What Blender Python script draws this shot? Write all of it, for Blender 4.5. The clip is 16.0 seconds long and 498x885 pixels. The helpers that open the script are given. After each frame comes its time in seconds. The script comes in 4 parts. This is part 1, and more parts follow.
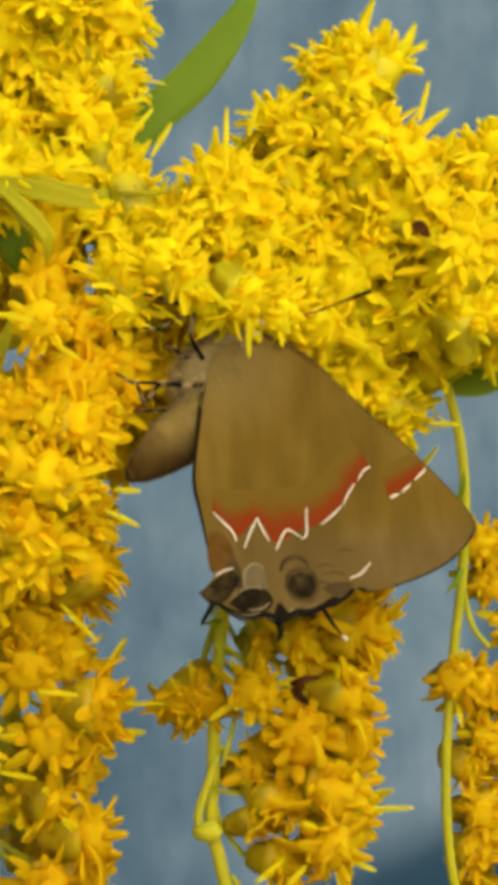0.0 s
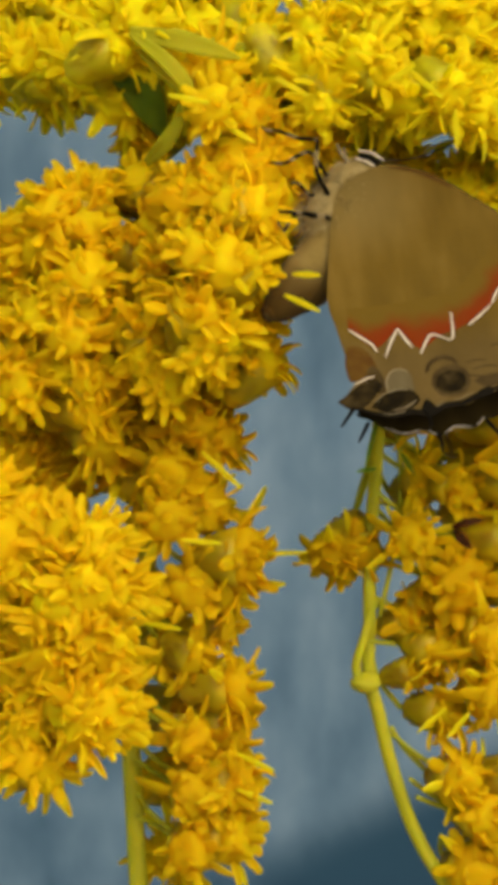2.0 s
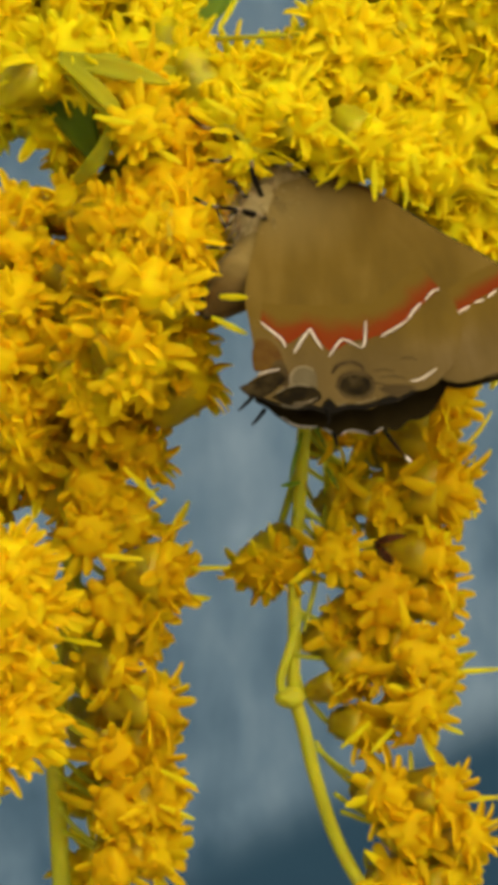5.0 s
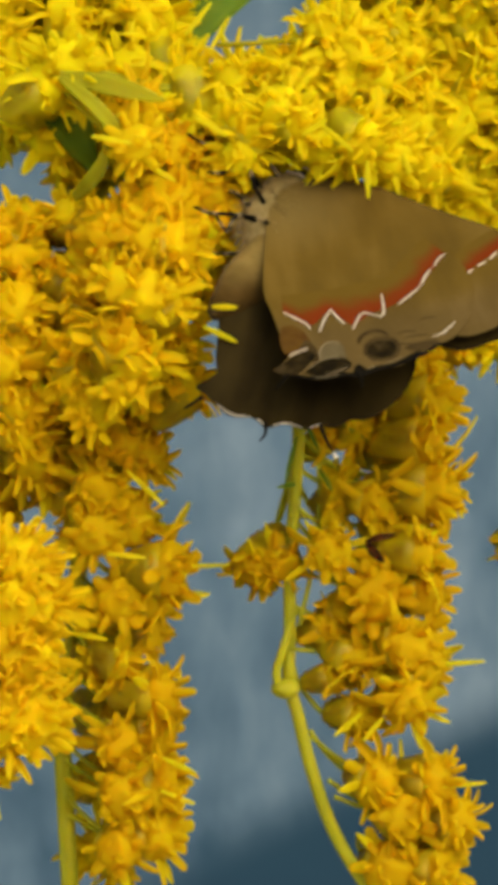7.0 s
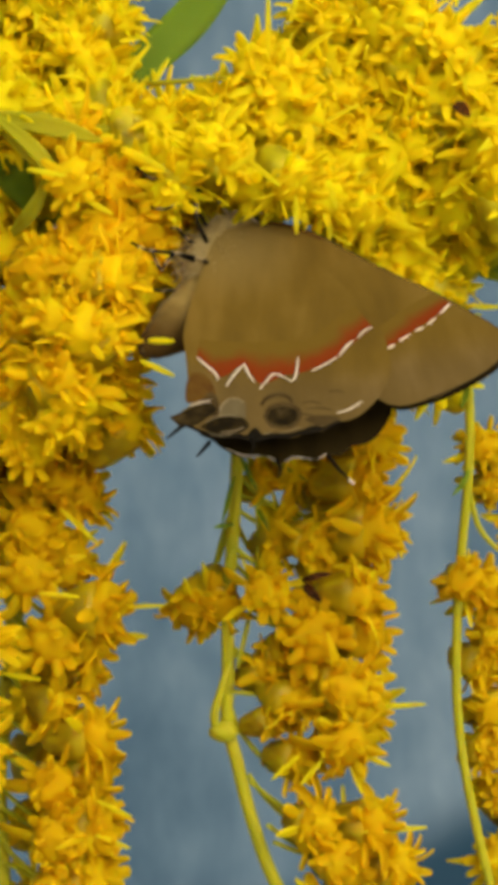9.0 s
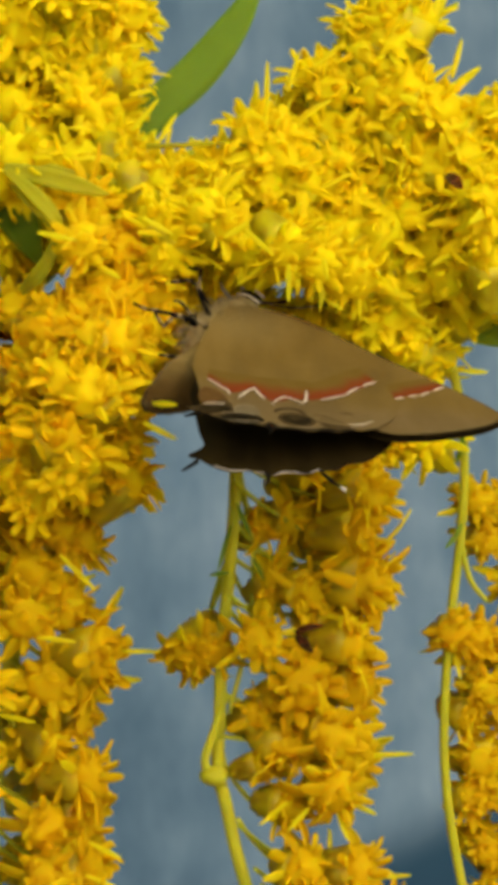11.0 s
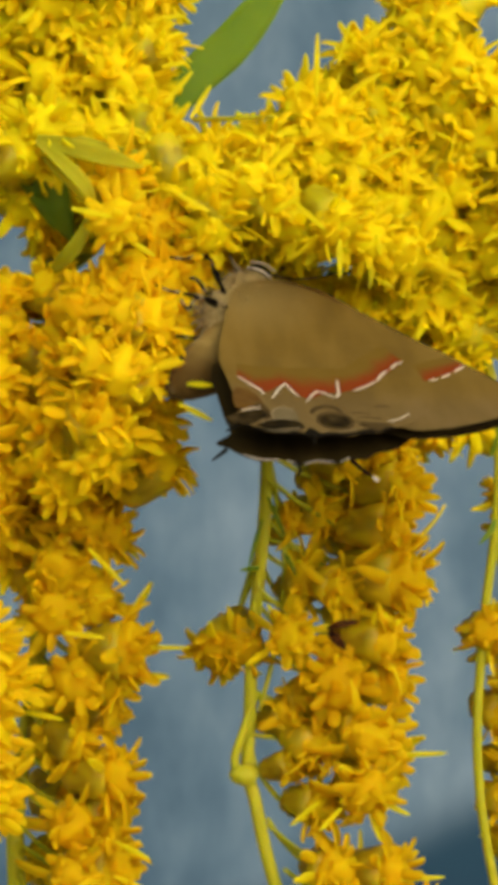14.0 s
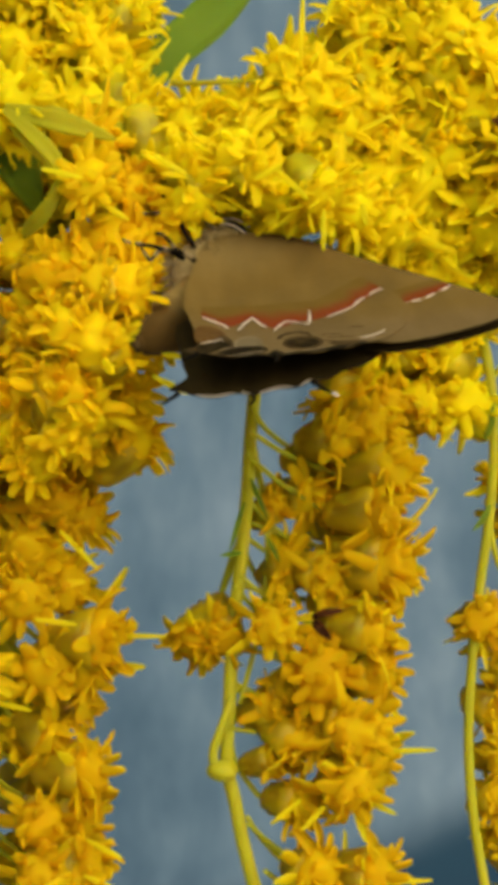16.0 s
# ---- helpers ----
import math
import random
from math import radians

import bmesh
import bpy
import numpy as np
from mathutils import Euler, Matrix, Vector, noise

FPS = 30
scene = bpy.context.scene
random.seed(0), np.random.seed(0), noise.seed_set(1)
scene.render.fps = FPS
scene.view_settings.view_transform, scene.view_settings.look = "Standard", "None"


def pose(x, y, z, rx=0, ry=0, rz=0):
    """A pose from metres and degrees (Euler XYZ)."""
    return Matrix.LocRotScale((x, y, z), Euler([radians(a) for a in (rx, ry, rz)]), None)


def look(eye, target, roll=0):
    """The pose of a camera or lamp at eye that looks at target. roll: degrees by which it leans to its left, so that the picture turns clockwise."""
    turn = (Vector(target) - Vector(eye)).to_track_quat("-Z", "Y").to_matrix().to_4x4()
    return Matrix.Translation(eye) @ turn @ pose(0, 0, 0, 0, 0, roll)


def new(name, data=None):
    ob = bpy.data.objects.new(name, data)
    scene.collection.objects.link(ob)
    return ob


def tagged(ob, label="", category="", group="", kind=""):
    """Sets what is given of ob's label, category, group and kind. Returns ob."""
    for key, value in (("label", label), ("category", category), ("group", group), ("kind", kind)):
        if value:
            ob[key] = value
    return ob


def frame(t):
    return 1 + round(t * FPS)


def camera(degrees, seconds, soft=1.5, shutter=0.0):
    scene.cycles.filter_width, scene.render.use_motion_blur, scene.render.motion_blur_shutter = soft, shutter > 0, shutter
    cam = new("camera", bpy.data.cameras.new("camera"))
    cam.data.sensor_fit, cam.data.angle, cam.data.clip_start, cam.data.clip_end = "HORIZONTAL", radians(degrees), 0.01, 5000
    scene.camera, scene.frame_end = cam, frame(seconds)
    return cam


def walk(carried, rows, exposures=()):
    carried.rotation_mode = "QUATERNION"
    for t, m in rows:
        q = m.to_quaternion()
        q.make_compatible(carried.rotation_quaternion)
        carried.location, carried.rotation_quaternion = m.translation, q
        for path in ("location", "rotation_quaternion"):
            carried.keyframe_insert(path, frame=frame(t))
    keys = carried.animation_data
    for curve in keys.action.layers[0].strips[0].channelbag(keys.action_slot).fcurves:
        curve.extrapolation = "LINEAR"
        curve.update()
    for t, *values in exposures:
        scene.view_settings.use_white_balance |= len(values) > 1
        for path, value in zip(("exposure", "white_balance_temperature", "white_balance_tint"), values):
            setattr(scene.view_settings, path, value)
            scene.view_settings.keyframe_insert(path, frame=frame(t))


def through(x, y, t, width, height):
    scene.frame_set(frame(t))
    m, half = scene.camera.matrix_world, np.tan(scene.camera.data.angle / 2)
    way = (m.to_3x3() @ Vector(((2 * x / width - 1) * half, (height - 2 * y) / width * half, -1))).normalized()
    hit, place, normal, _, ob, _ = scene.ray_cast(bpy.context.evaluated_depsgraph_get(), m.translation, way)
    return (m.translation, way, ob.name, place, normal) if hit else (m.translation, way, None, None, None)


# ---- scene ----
MM = 0.001
BASE = 1.0          # height of the view's middle over the ground

# ---- camera and its way ----
cam = camera(11.7, 16.0, soft=7.4)

# seconds, eye across, eye along, eye up, roll, pitch and yaw of the small swing about the branch
PATH = [
    (0, 0.00080, -0.09823, 0.00251, -0.51, 0, 0),
    (0.5, 0.00066, -0.09779, -0.00062, -0.89, 0, 0),
    (1, -0.00199, -0.09669, -0.00241, -1.52, 0, 0),
    (1.5, -0.00415, -0.09637, -0.00251, -2.02, -2.2, 0),
    (2, -0.00536, -0.09666, -0.00348, -1.66, -1, 0),
    (2.5, -0.00279, -0.09549, -0.00304, -2.36, -2, 0),
    (3, -0.00318, -0.09474, -0.00272, -2.08, -0.3, 0),
    (3.5, -0.00315, -0.09614, -0.00281, -1.61, -0.6, 0),
    (4, -0.00253, -0.09597, -0.00309, -1.32, -1.8, 0),
    (6.5, -0.00230, -0.09912, -0.00299, -2.18, -1.6, 0),
    (7, -0.00224, -0.10112, -0.00288, -1.69, -1.9, 0),
    (7.5, -0.00188, -0.09869, -0.00299, -2.73, -1.4, 0),
    (8, -0.00128, -0.09986, -0.00293, -1.74, 0, 0),
    (8.5, 0.00028, -0.10013, -0.00202, -1.94, 0.3, 0),
    (11, 0.00050, -0.10190, 0.00077, -0.21, 0, 0),
    (11.5, -0.00032, -0.10318, -0.00088, -0.54, 0, 0),
    (12, -0.00008, -0.10219, -0.00061, -0.56, 0, 0),
    (12.5, 0.00000, -0.10000, 0.00000, 0.00, 0, 0),
    (13, 0.00076, -0.09808, 0.00033, 0.23, 0, 0),
    (13.5, 0.00051, -0.09917, 0.00045, 0.08, 0, 0),
    (14, -0.00080, -0.09994, 0.00047, 0.01, 0, 0),
    (14.5, 0.00150, -0.09880, 0.00081, 0.60, 0, 0),
    (15, 0.00149, -0.09689, 0.00095, 0.41, 0, 0),
    (15.5, -0.00013, -0.09621, 0.00024, 0.06, 0, 0),
    (16, -0.00010, -0.09506, -0.00035, 0.54, 0, 0),
]


def eye_pose(x, y, z, roll, pitch, yaw):
    """The camera at a distance before the branch, swung about the branch by a little pitch and yaw."""
    swing = Matrix.Translation((x, 0, BASE + z)) @ pose(0, 0, 0, pitch, 0, yaw) @ Matrix.Translation((0, y, 0))
    return swing @ pose(0, 0, 0, 90, 0, 0) @ pose(0, 0, 0, 0, 0, roll)


walk(cam, [(t, eye_pose(*row)) for t, *row in PATH], [(0, 0.47), (1, 0.43), (2, 0.32), (4, 0.30), (8.5, 0.35), (11, 0.38), (16, 0.38)])

# ---- daylight: soft, through thin cloud, from above and behind the camera ----
world = bpy.data.worlds.new("sky")
scene.world = world
world.use_nodes = True
wn = world.node_tree.nodes
sky = wn.new("ShaderNodeTexSky")
sky.sky_type, sky.sun_disc = "NISHITA", False
sky.sun_elevation, sky.sun_rotation = radians(32), radians(155)
sky.air_density, sky.dust_density = 1.0, 4.0
world.node_tree.links.new(sky.outputs[0], wn["Background"].inputs[0])
wn["Background"].inputs[1].default_value = 0.15
sun = new("sun", bpy.data.lights.new("sun", "SUN"))
sun.data.energy, sun.data.angle, sun.data.color = 1.68, radians(85), (1.0, 0.95, 0.86)
sun.matrix_world = look((0.48, -1.02, 1.70), (0, 0, 1.0))


# ---- materials ----
def material(name, rough=0.6, metallic=0.0):
    m = bpy.data.materials.new(name)
    m.use_nodes = True
    b = m.node_tree.nodes["Principled BSDF"]
    b.inputs["Roughness"].default_value, b.inputs["Metallic"].default_value = rough, metallic
    return m, m.node_tree.nodes, m.node_tree.links, b


def ramp(nodes, stops):
    r = nodes.new("ShaderNodeValToRGB")
    while len(r.color_ramp.elements) < len(stops):
        r.color_ramp.elements.new(0.5)
    for e, (p, c) in zip(r.color_ramp.elements, stops):
        e.position, e.color = p, (*c, 1)
    return r


def noise_node(nodes, links, scale, detail=3.0, stretch=None):
    n = nodes.new("ShaderNodeTexNoise")
    n.inputs["Scale"].default_value, n.inputs["Detail"].default_value = scale, detail
    co = nodes.new("ShaderNodeTexCoord")
    if stretch:
        mp = nodes.new("ShaderNodeMapping")
        mp.inputs["Scale"].default_value = stretch
        links.new(co.outputs["Object"], mp.inputs[0])
        links.new(mp.outputs[0], n.inputs["Vector"])
    else:
        links.new(co.outputs["Object"], n.inputs["Vector"])
    return n


def petal_material(name, stops, through, rough=0.5, scale=900, vary=0.5):
    """Thin plant tissue: diffuse, slightly glossy, and light shining through it."""
    m, nodes, links, b = material(name, rough)
    info = nodes.new("ShaderNodeObjectInfo")
    island = nodes.new("ShaderNodeNewGeometry")
    n = noise_node(nodes, links, scale)
    add = nodes.new("ShaderNodeMath")
    add.operation = "MULTIPLY_ADD"
    links.new(info.outputs["Random"], add.inputs[0])
    add.inputs[1].default_value = vary
    links.new(n.outputs["Fac"], add.inputs[2])
    add2 = nodes.new("ShaderNodeMath")
    add2.operation = "MULTIPLY_ADD"
    links.new(island.outputs["Random Per Island"], add2.inputs[0])
    add2.inputs[1].default_value = 0.2
    links.new(add.outputs[0], add2.inputs[2])
    off = nodes.new("ShaderNodeMath")
    off.operation = "SUBTRACT"
    links.new(add2.outputs[0], off.inputs[0])
    off.inputs[1].default_value = 0.35
    r = ramp(nodes, stops)
    links.new(off.outputs[0], r.inputs[0])
    links.new(r.outputs[0], b.inputs["Base Color"])
    b.inputs["Specular IOR Level"].default_value = 0.3 if rough < 0.5 else 0.06
    b.inputs["Subsurface Weight"].default_value = 0.8
    b.inputs["Subsurface Scale"].default_value = 0.001
    b.inputs["Subsurface Radius"].default_value = (1.0, 0.7, 0.15)
    bump = nodes.new("ShaderNodeBump")
    fine = noise_node(nodes, links, scale * 5)
    bump.inputs["Strength"].default_value, bump.inputs["Distance"].default_value = 0.15, 0.00005
    links.new(fine.outputs["Fac"], bump.inputs["Height"])
    links.new(bump.outputs[0], b.inputs["Normal"])
    t = nodes.new("ShaderNodeBsdfTranslucent")
    links.new(r.outputs[0], t.inputs[0])
    mix = nodes.new("ShaderNodeMixShader")
    mix.inputs[0].default_value = through
    links.new(b.outputs[0], mix.inputs[1])
    links.new(t.outputs[0], mix.inputs[2])
    links.new(mix.outputs[0], nodes["Material Output"].inputs[0])
    return m


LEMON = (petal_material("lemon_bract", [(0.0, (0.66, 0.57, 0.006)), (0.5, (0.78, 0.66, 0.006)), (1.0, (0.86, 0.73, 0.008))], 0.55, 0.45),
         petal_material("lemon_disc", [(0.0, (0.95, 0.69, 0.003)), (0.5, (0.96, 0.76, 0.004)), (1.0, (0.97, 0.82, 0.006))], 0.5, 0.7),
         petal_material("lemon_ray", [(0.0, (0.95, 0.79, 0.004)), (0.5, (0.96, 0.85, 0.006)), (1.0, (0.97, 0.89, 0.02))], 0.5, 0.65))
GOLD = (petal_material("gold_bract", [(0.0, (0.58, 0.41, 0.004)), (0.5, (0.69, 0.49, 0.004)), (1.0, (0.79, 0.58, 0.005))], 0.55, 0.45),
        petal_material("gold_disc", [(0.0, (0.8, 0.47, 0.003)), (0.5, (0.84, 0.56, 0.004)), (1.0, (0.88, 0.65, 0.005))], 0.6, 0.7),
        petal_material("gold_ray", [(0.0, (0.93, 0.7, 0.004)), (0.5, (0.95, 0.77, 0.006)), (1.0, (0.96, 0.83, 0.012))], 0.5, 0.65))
RAY = LEMON[2]
# nearest spray's warm yellow; on the perch it stands in for more light
AMBER = petal_material("amber_disc", [(0.0, (0.91, 0.57, 0.003)), (0.5, (0.94, 0.66, 0.004)), (1.0, (0.95, 0.74, 0.005))], 0.55, 0.7)
STEM = petal_material("stem_green", [(0.0, (0.25, 0.26, 0.01)), (0.5, (0.33, 0.325, 0.013)), (1.0, (0.42, 0.385, 0.02))], 0.15, 0.5, 500)
LEAF = petal_material("leaf_green", [(0.0, (0.07, 0.13, 0.006)), (0.5, (0.105, 0.18, 0.01)), (1.0, (0.15, 0.23, 0.016))], 0.25, 0.6, 250)
PALE = petal_material("pale_leaf", [(0.0, (0.3, 0.29, 0.008)), (0.5, (0.4, 0.37, 0.01)), (1.0, (0.5, 0.43, 0.012))], 0.45, 0.6, 300)


BROWN = petal_material("withered_brown", [(0.0, (0.012, 0.005, 0.001)), (0.5, (0.025, 0.01, 0.002)), (1.0, (0.05, 0.022, 0.004))], 0.02, 0.8, 800)


def scale_material(name, stops, rough=0.75, scale=700, stretch=(1, 1, 0.25), sheen=0.15, outer=None, span=(-0.0078, -0.0055), base=None):
    """Wing scales: fine grain along the veins."""
    m, nodes, links, b = material(name, rough)
    n = noise_node(nodes, links, scale, 8.0, stretch)
    r = ramp(nodes, stops)
    # broad mottling under the fine grain
    broad = noise_node(nodes, links, 260, 3.0)
    mixed = nodes.new("ShaderNodeMix")
    mixed.inputs[0].default_value = 0.3
    links.new(n.outputs["Fac"], mixed.inputs[2])
    links.new(broad.outputs["Fac"], mixed.inputs[3])
    links.new(mixed.outputs[0], r.inputs[0])
    links.new(r.outputs[0], b.inputs["Base Color"])
    if outer:
        # the outer third of the wing is greyer
        co = nodes.new("ShaderNodeTexCoord")
        sep = nodes.new("ShaderNodeSeparateXYZ")
        links.new(co.outputs["Object"], sep.inputs[0])
        rim = nodes.new("ShaderNodeMapRange")
        rim.interpolation_type = "SMOOTHSTEP"
        links.new(sep.outputs["Z"], rim.inputs["Value"])
        rim.inputs["From Min"].default_value, rim.inputs["From Max"].default_value = span
        tone = nodes.new("ShaderNodeMix")
        tone.data_type = "RGBA"
        links.new(rim.outputs["Result"], tone.inputs[0])
        tint = nodes.new("ShaderNodeMix")
        tint.data_type, tint.blend_type = "RGBA", "MULTIPLY"
        tint.inputs[0].default_value = 1.0
        links.new(r.outputs[0], tint.inputs[6])
        tint.inputs[7].default_value = outer
        links.new(tint.outputs[2], tone.inputs[6])
        links.new(r.outputs[0], tone.inputs[7])
        links.new(tone.outputs[2], b.inputs["Base Color"])
        if base:
            # pale grey hair grows over the root of the wing
            far = nodes.new("ShaderNodeVectorMath")
            far.operation = "LENGTH"
            links.new(co.outputs["Object"], far.inputs[0])
            root = nodes.new("ShaderNodeMapRange")
            root.interpolation_type = "SMOOTHSTEP"
            links.new(far.outputs["Value"], root.inputs["Value"])
            root.inputs["From Min"].default_value, root.inputs["From Max"].default_value = 0.0003, 0.0036
            root.inputs["To Min"].default_value, root.inputs["To Max"].default_value = 0.45, 0.0
            hair = nodes.new("ShaderNodeMix")
            hair.data_type = "RGBA"
            links.new(root.outputs["Result"], hair.inputs[0])
            links.new(tone.outputs[2], hair.inputs[6])
            hair.inputs[7].default_value = base
            links.new(hair.outputs[2], b.inputs["Base Color"])
    b.inputs["Sheen Weight"].default_value = sheen
    b.inputs["Sheen Tint"].default_value = (1.0, 0.78, 0.42, 1)
    b.inputs["Specular IOR Level"].default_value = 0.03
    bump = nodes.new("ShaderNodeBump")
    fine = noise_node(nodes, links, 9000, 2.0)
    bump.inputs["Strength"].default_value, bump.inputs["Distance"].default_value = 0.35, 0.00004
    links.new(fine.outputs["Fac"], bump.inputs["Height"])
    links.new(bump.outputs[0], b.inputs["Normal"])
    return m


WING = scale_material("wing_brown", [(0.36, (0.066, 0.039, 0.0038)), (0.5, (0.086, 0.0515, 0.0053)), (0.64, (0.112, 0.069, 0.0100))], sheen=0.14, outer=(0.96, 1.02, 2.3, 1), base=(0.15, 0.11, 0.034, 1))
WING_IN = scale_material("wing_inner", [(0.38, (0.010, 0.0066, 0.0014)), (0.62, (0.028, 0.019, 0.0045))], sheen=0.0)
WHITE = scale_material("white_scales", [(0.3, (0.5, 0.42, 0.28)), (0.7, (0.7, 0.6, 0.44))], sheen=0.0)
BLACK = scale_material("black_scales", [(0.3, (0.003, 0.0025, 0.001)), (0.7, (0.010, 0.0075, 0.004))], sheen=0.0)
GREY = scale_material("grey_scales", [(0.36, (0.066, 0.049, 0.018)), (0.64, (0.105, 0.082, 0.037))], sheen=0.12)
SPOT = scale_material("spot_brown", [(0.38, (0.006, 0.004, 0.001)), (0.5, (0.017, 0.011, 0.003)), (0.62, (0.036, 0.024, 0.008))], 0.75, 1800, (1, 1, 1), 0.0)
RUST = scale_material("rust_brown", [(0.38, (0.05, 0.021, 0.003)), (0.5, (0.064, 0.03, 0.004)), (0.62, (0.078, 0.041, 0.006))], 0.75, 1800, (1, 1, 1), 0.06)
PALE_RIM = scale_material("pale_scales", [(0.36, (0.16, 0.125, 0.06)), (0.64, (0.28, 0.225, 0.125))], sheen=0.0)
DUSK = scale_material("dusky_brown", [(0.3, (0.026, 0.016, 0.005)), (0.6, (0.055, 0.036, 0.011)), (0.8, (0.085, 0.056, 0.018))], 0.75, 1800, (1, 1, 1), 0.0)
FUR = scale_material("body_fur", [(0.3, (0.12, 0.085, 0.032)), (0.55, (0.175, 0.128, 0.055)), (0.8, (0.23, 0.175, 0.085))], 0.85, 1500, (1, 1, 1), 0.15)
ABDOMEN_FUR = scale_material("abdomen_fur", [(0.3, (0.115, 0.078, 0.017)), (0.55, (0.165, 0.115, 0.03)), (0.8, (0.22, 0.16, 0.05))], 0.85, 1500, (1, 1, 1), 0.06, (0.3, 0.24, 0.18, 1), (-0.0041, -0.0024))
DOWN = scale_material("chest_down", [(0.3, (0.15, 0.11, 0.034)), (0.55, (0.22, 0.165, 0.06)), (0.8, (0.32, 0.25, 0.115))], 0.9, 2200, (1, 1, 1), 0.2)


def backdrop_material():
    """Blue-grey painted boards far out of focus, darker in blurred patches."""
    m, nodes, links, b = material("blurred_wall", 0.9)
    n = noise_node(nodes, links, 22.0, 3.0, (1.0, 1.0, 0.35))
    n2 = noise_node(nodes, links, 70.0, 2.0, (1.0, 1.0, 0.6))
    mixn = nodes.new("ShaderNodeMath")
    mixn.operation = "MULTIPLY_ADD"
    links.new(n2.outputs["Fac"], mixn.inputs[0])
    mixn.inputs[1].default_value = 0.5
    links.new(n.outputs["Fac"], mixn.inputs[2])
    r = ramp(nodes, [(0.46, (0.028, 0.06, 0.09)), (0.74, (0.07, 0.115, 0.151)), (1.0, (0.114, 0.164, 0.2))])
    links.new(mixn.outputs[0], r.inputs[0])
    # a darker blue field with a soft slanting edge low on the wall
    co = nodes.new("ShaderNodeTexCoord")
    sep = nodes.new("ShaderNodeSeparateXYZ")
    links.new(co.outputs["Object"], sep.inputs[0])
    slope = nodes.new("ShaderNodeMath")
    slope.operation = "MULTIPLY_ADD"
    links.new(sep.outputs["X"], slope.inputs[0])
    slope.inputs[1].default_value = -0.45
    links.new(sep.outputs["Z"], slope.inputs[2])
    edge = nodes.new("ShaderNodeMapRange")
    edge.interpolation_type = "SMOOTHSTEP"
    links.new(slope.outputs[0], edge.inputs["Value"])
    edge.inputs["From Min"].default_value, edge.inputs["From Max"].default_value = -0.736, -0.706
    field = nodes.new("ShaderNodeMix")
    field.data_type = "RGBA"
    links.new(edge.outputs["Result"], field.inputs[0])
    field.inputs[6].default_value = (0.012, 0.035, 0.056, 1)
    links.new(r.outputs[0], field.inputs[7])
    links.new(field.outputs[2], b.inputs["Base Color"])
    b.inputs["Specular IOR Level"].default_value = 0.12
    return m


# ---- helpers for building ----
def at(u, v, y=0.0):
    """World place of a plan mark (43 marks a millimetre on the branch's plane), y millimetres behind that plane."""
    k = (1 + y / 100) / 43.04 * MM
    return Vector(((u - 441) * k, y * MM, BASE - (v - 784) * k))


def mesh_of(name, bm, mat, smooth=True):
    me = bpy.data.meshes.new(name)
    bm.to_mesh(me)
    bm.free()
    me.materials.append(mat)
    if smooth:
        me.polygons.foreach_set("use_smooth", [True] * len(me.polygons))
    return me


def part(name, bm, mat, parent, label="", smooth=True):
    ob = new(name, mesh_of(name, bm, mat, smooth) if isinstance(bm, bmesh.types.BMesh) else bm)
    ob.parent = parent
    return tagged(ob, label) if label else ob


def empty(name, place):
    ob = new(name)
    ob.empty_display_size = 0.002
    ob.location = place
    return ob


def smooth_line(points, steps=8):
    """Catmull-Rom through the points."""
    pts = [Vector(p) for p in points]
    pts = [pts[0] * 2 - pts[1], *pts, pts[-1] * 2 - pts[-2]]
    out = []
    for a, b, c, d in zip(pts, pts[1:], pts[2:], pts[3:]):
        for k in range(steps):
            s = k / steps
            out.append(0.5 * (2 * b + (c - a) * s + (2 * a - 5 * b + 4 * c - d) * s * s + (3 * b - a - 3 * c + d) * s ** 3))
    return out + [pts[-2]]


def tube(bm, line, radii, sides=8):
    """A round tube along a line; radii at its points, or start and end."""
    n = len(line)
    if len(radii) == 2:
        radii = [radii[0] + (radii[1] - radii[0]) * k / (n - 1) for k in range(n)]
    rings, side = [], None
    for k, p in enumerate(line):
        ahead = (line[min(k + 1, n - 1)] - line[max(k - 1, 0)]).normalized()
        side = (side - ahead * side.dot(ahead)).normalized() if side else ahead.orthogonal().normalized()
        up = ahead.cross(side)
        rings.append([bm.verts.new(p + (side * math.cos(a) + up * math.sin(a)) * radii[k])
                      for a in (2 * math.pi * j / sides for j in range(sides))])
    for r, q in zip(rings, rings[1:]):
        for j in range(sides):
            bm.faces.new((r[j], r[(j + 1) % sides], q[(j + 1) % sides], q[j]))
    for r in (rings[0][::-1], rings[-1]):
        bm.faces.new(r)
    return bm


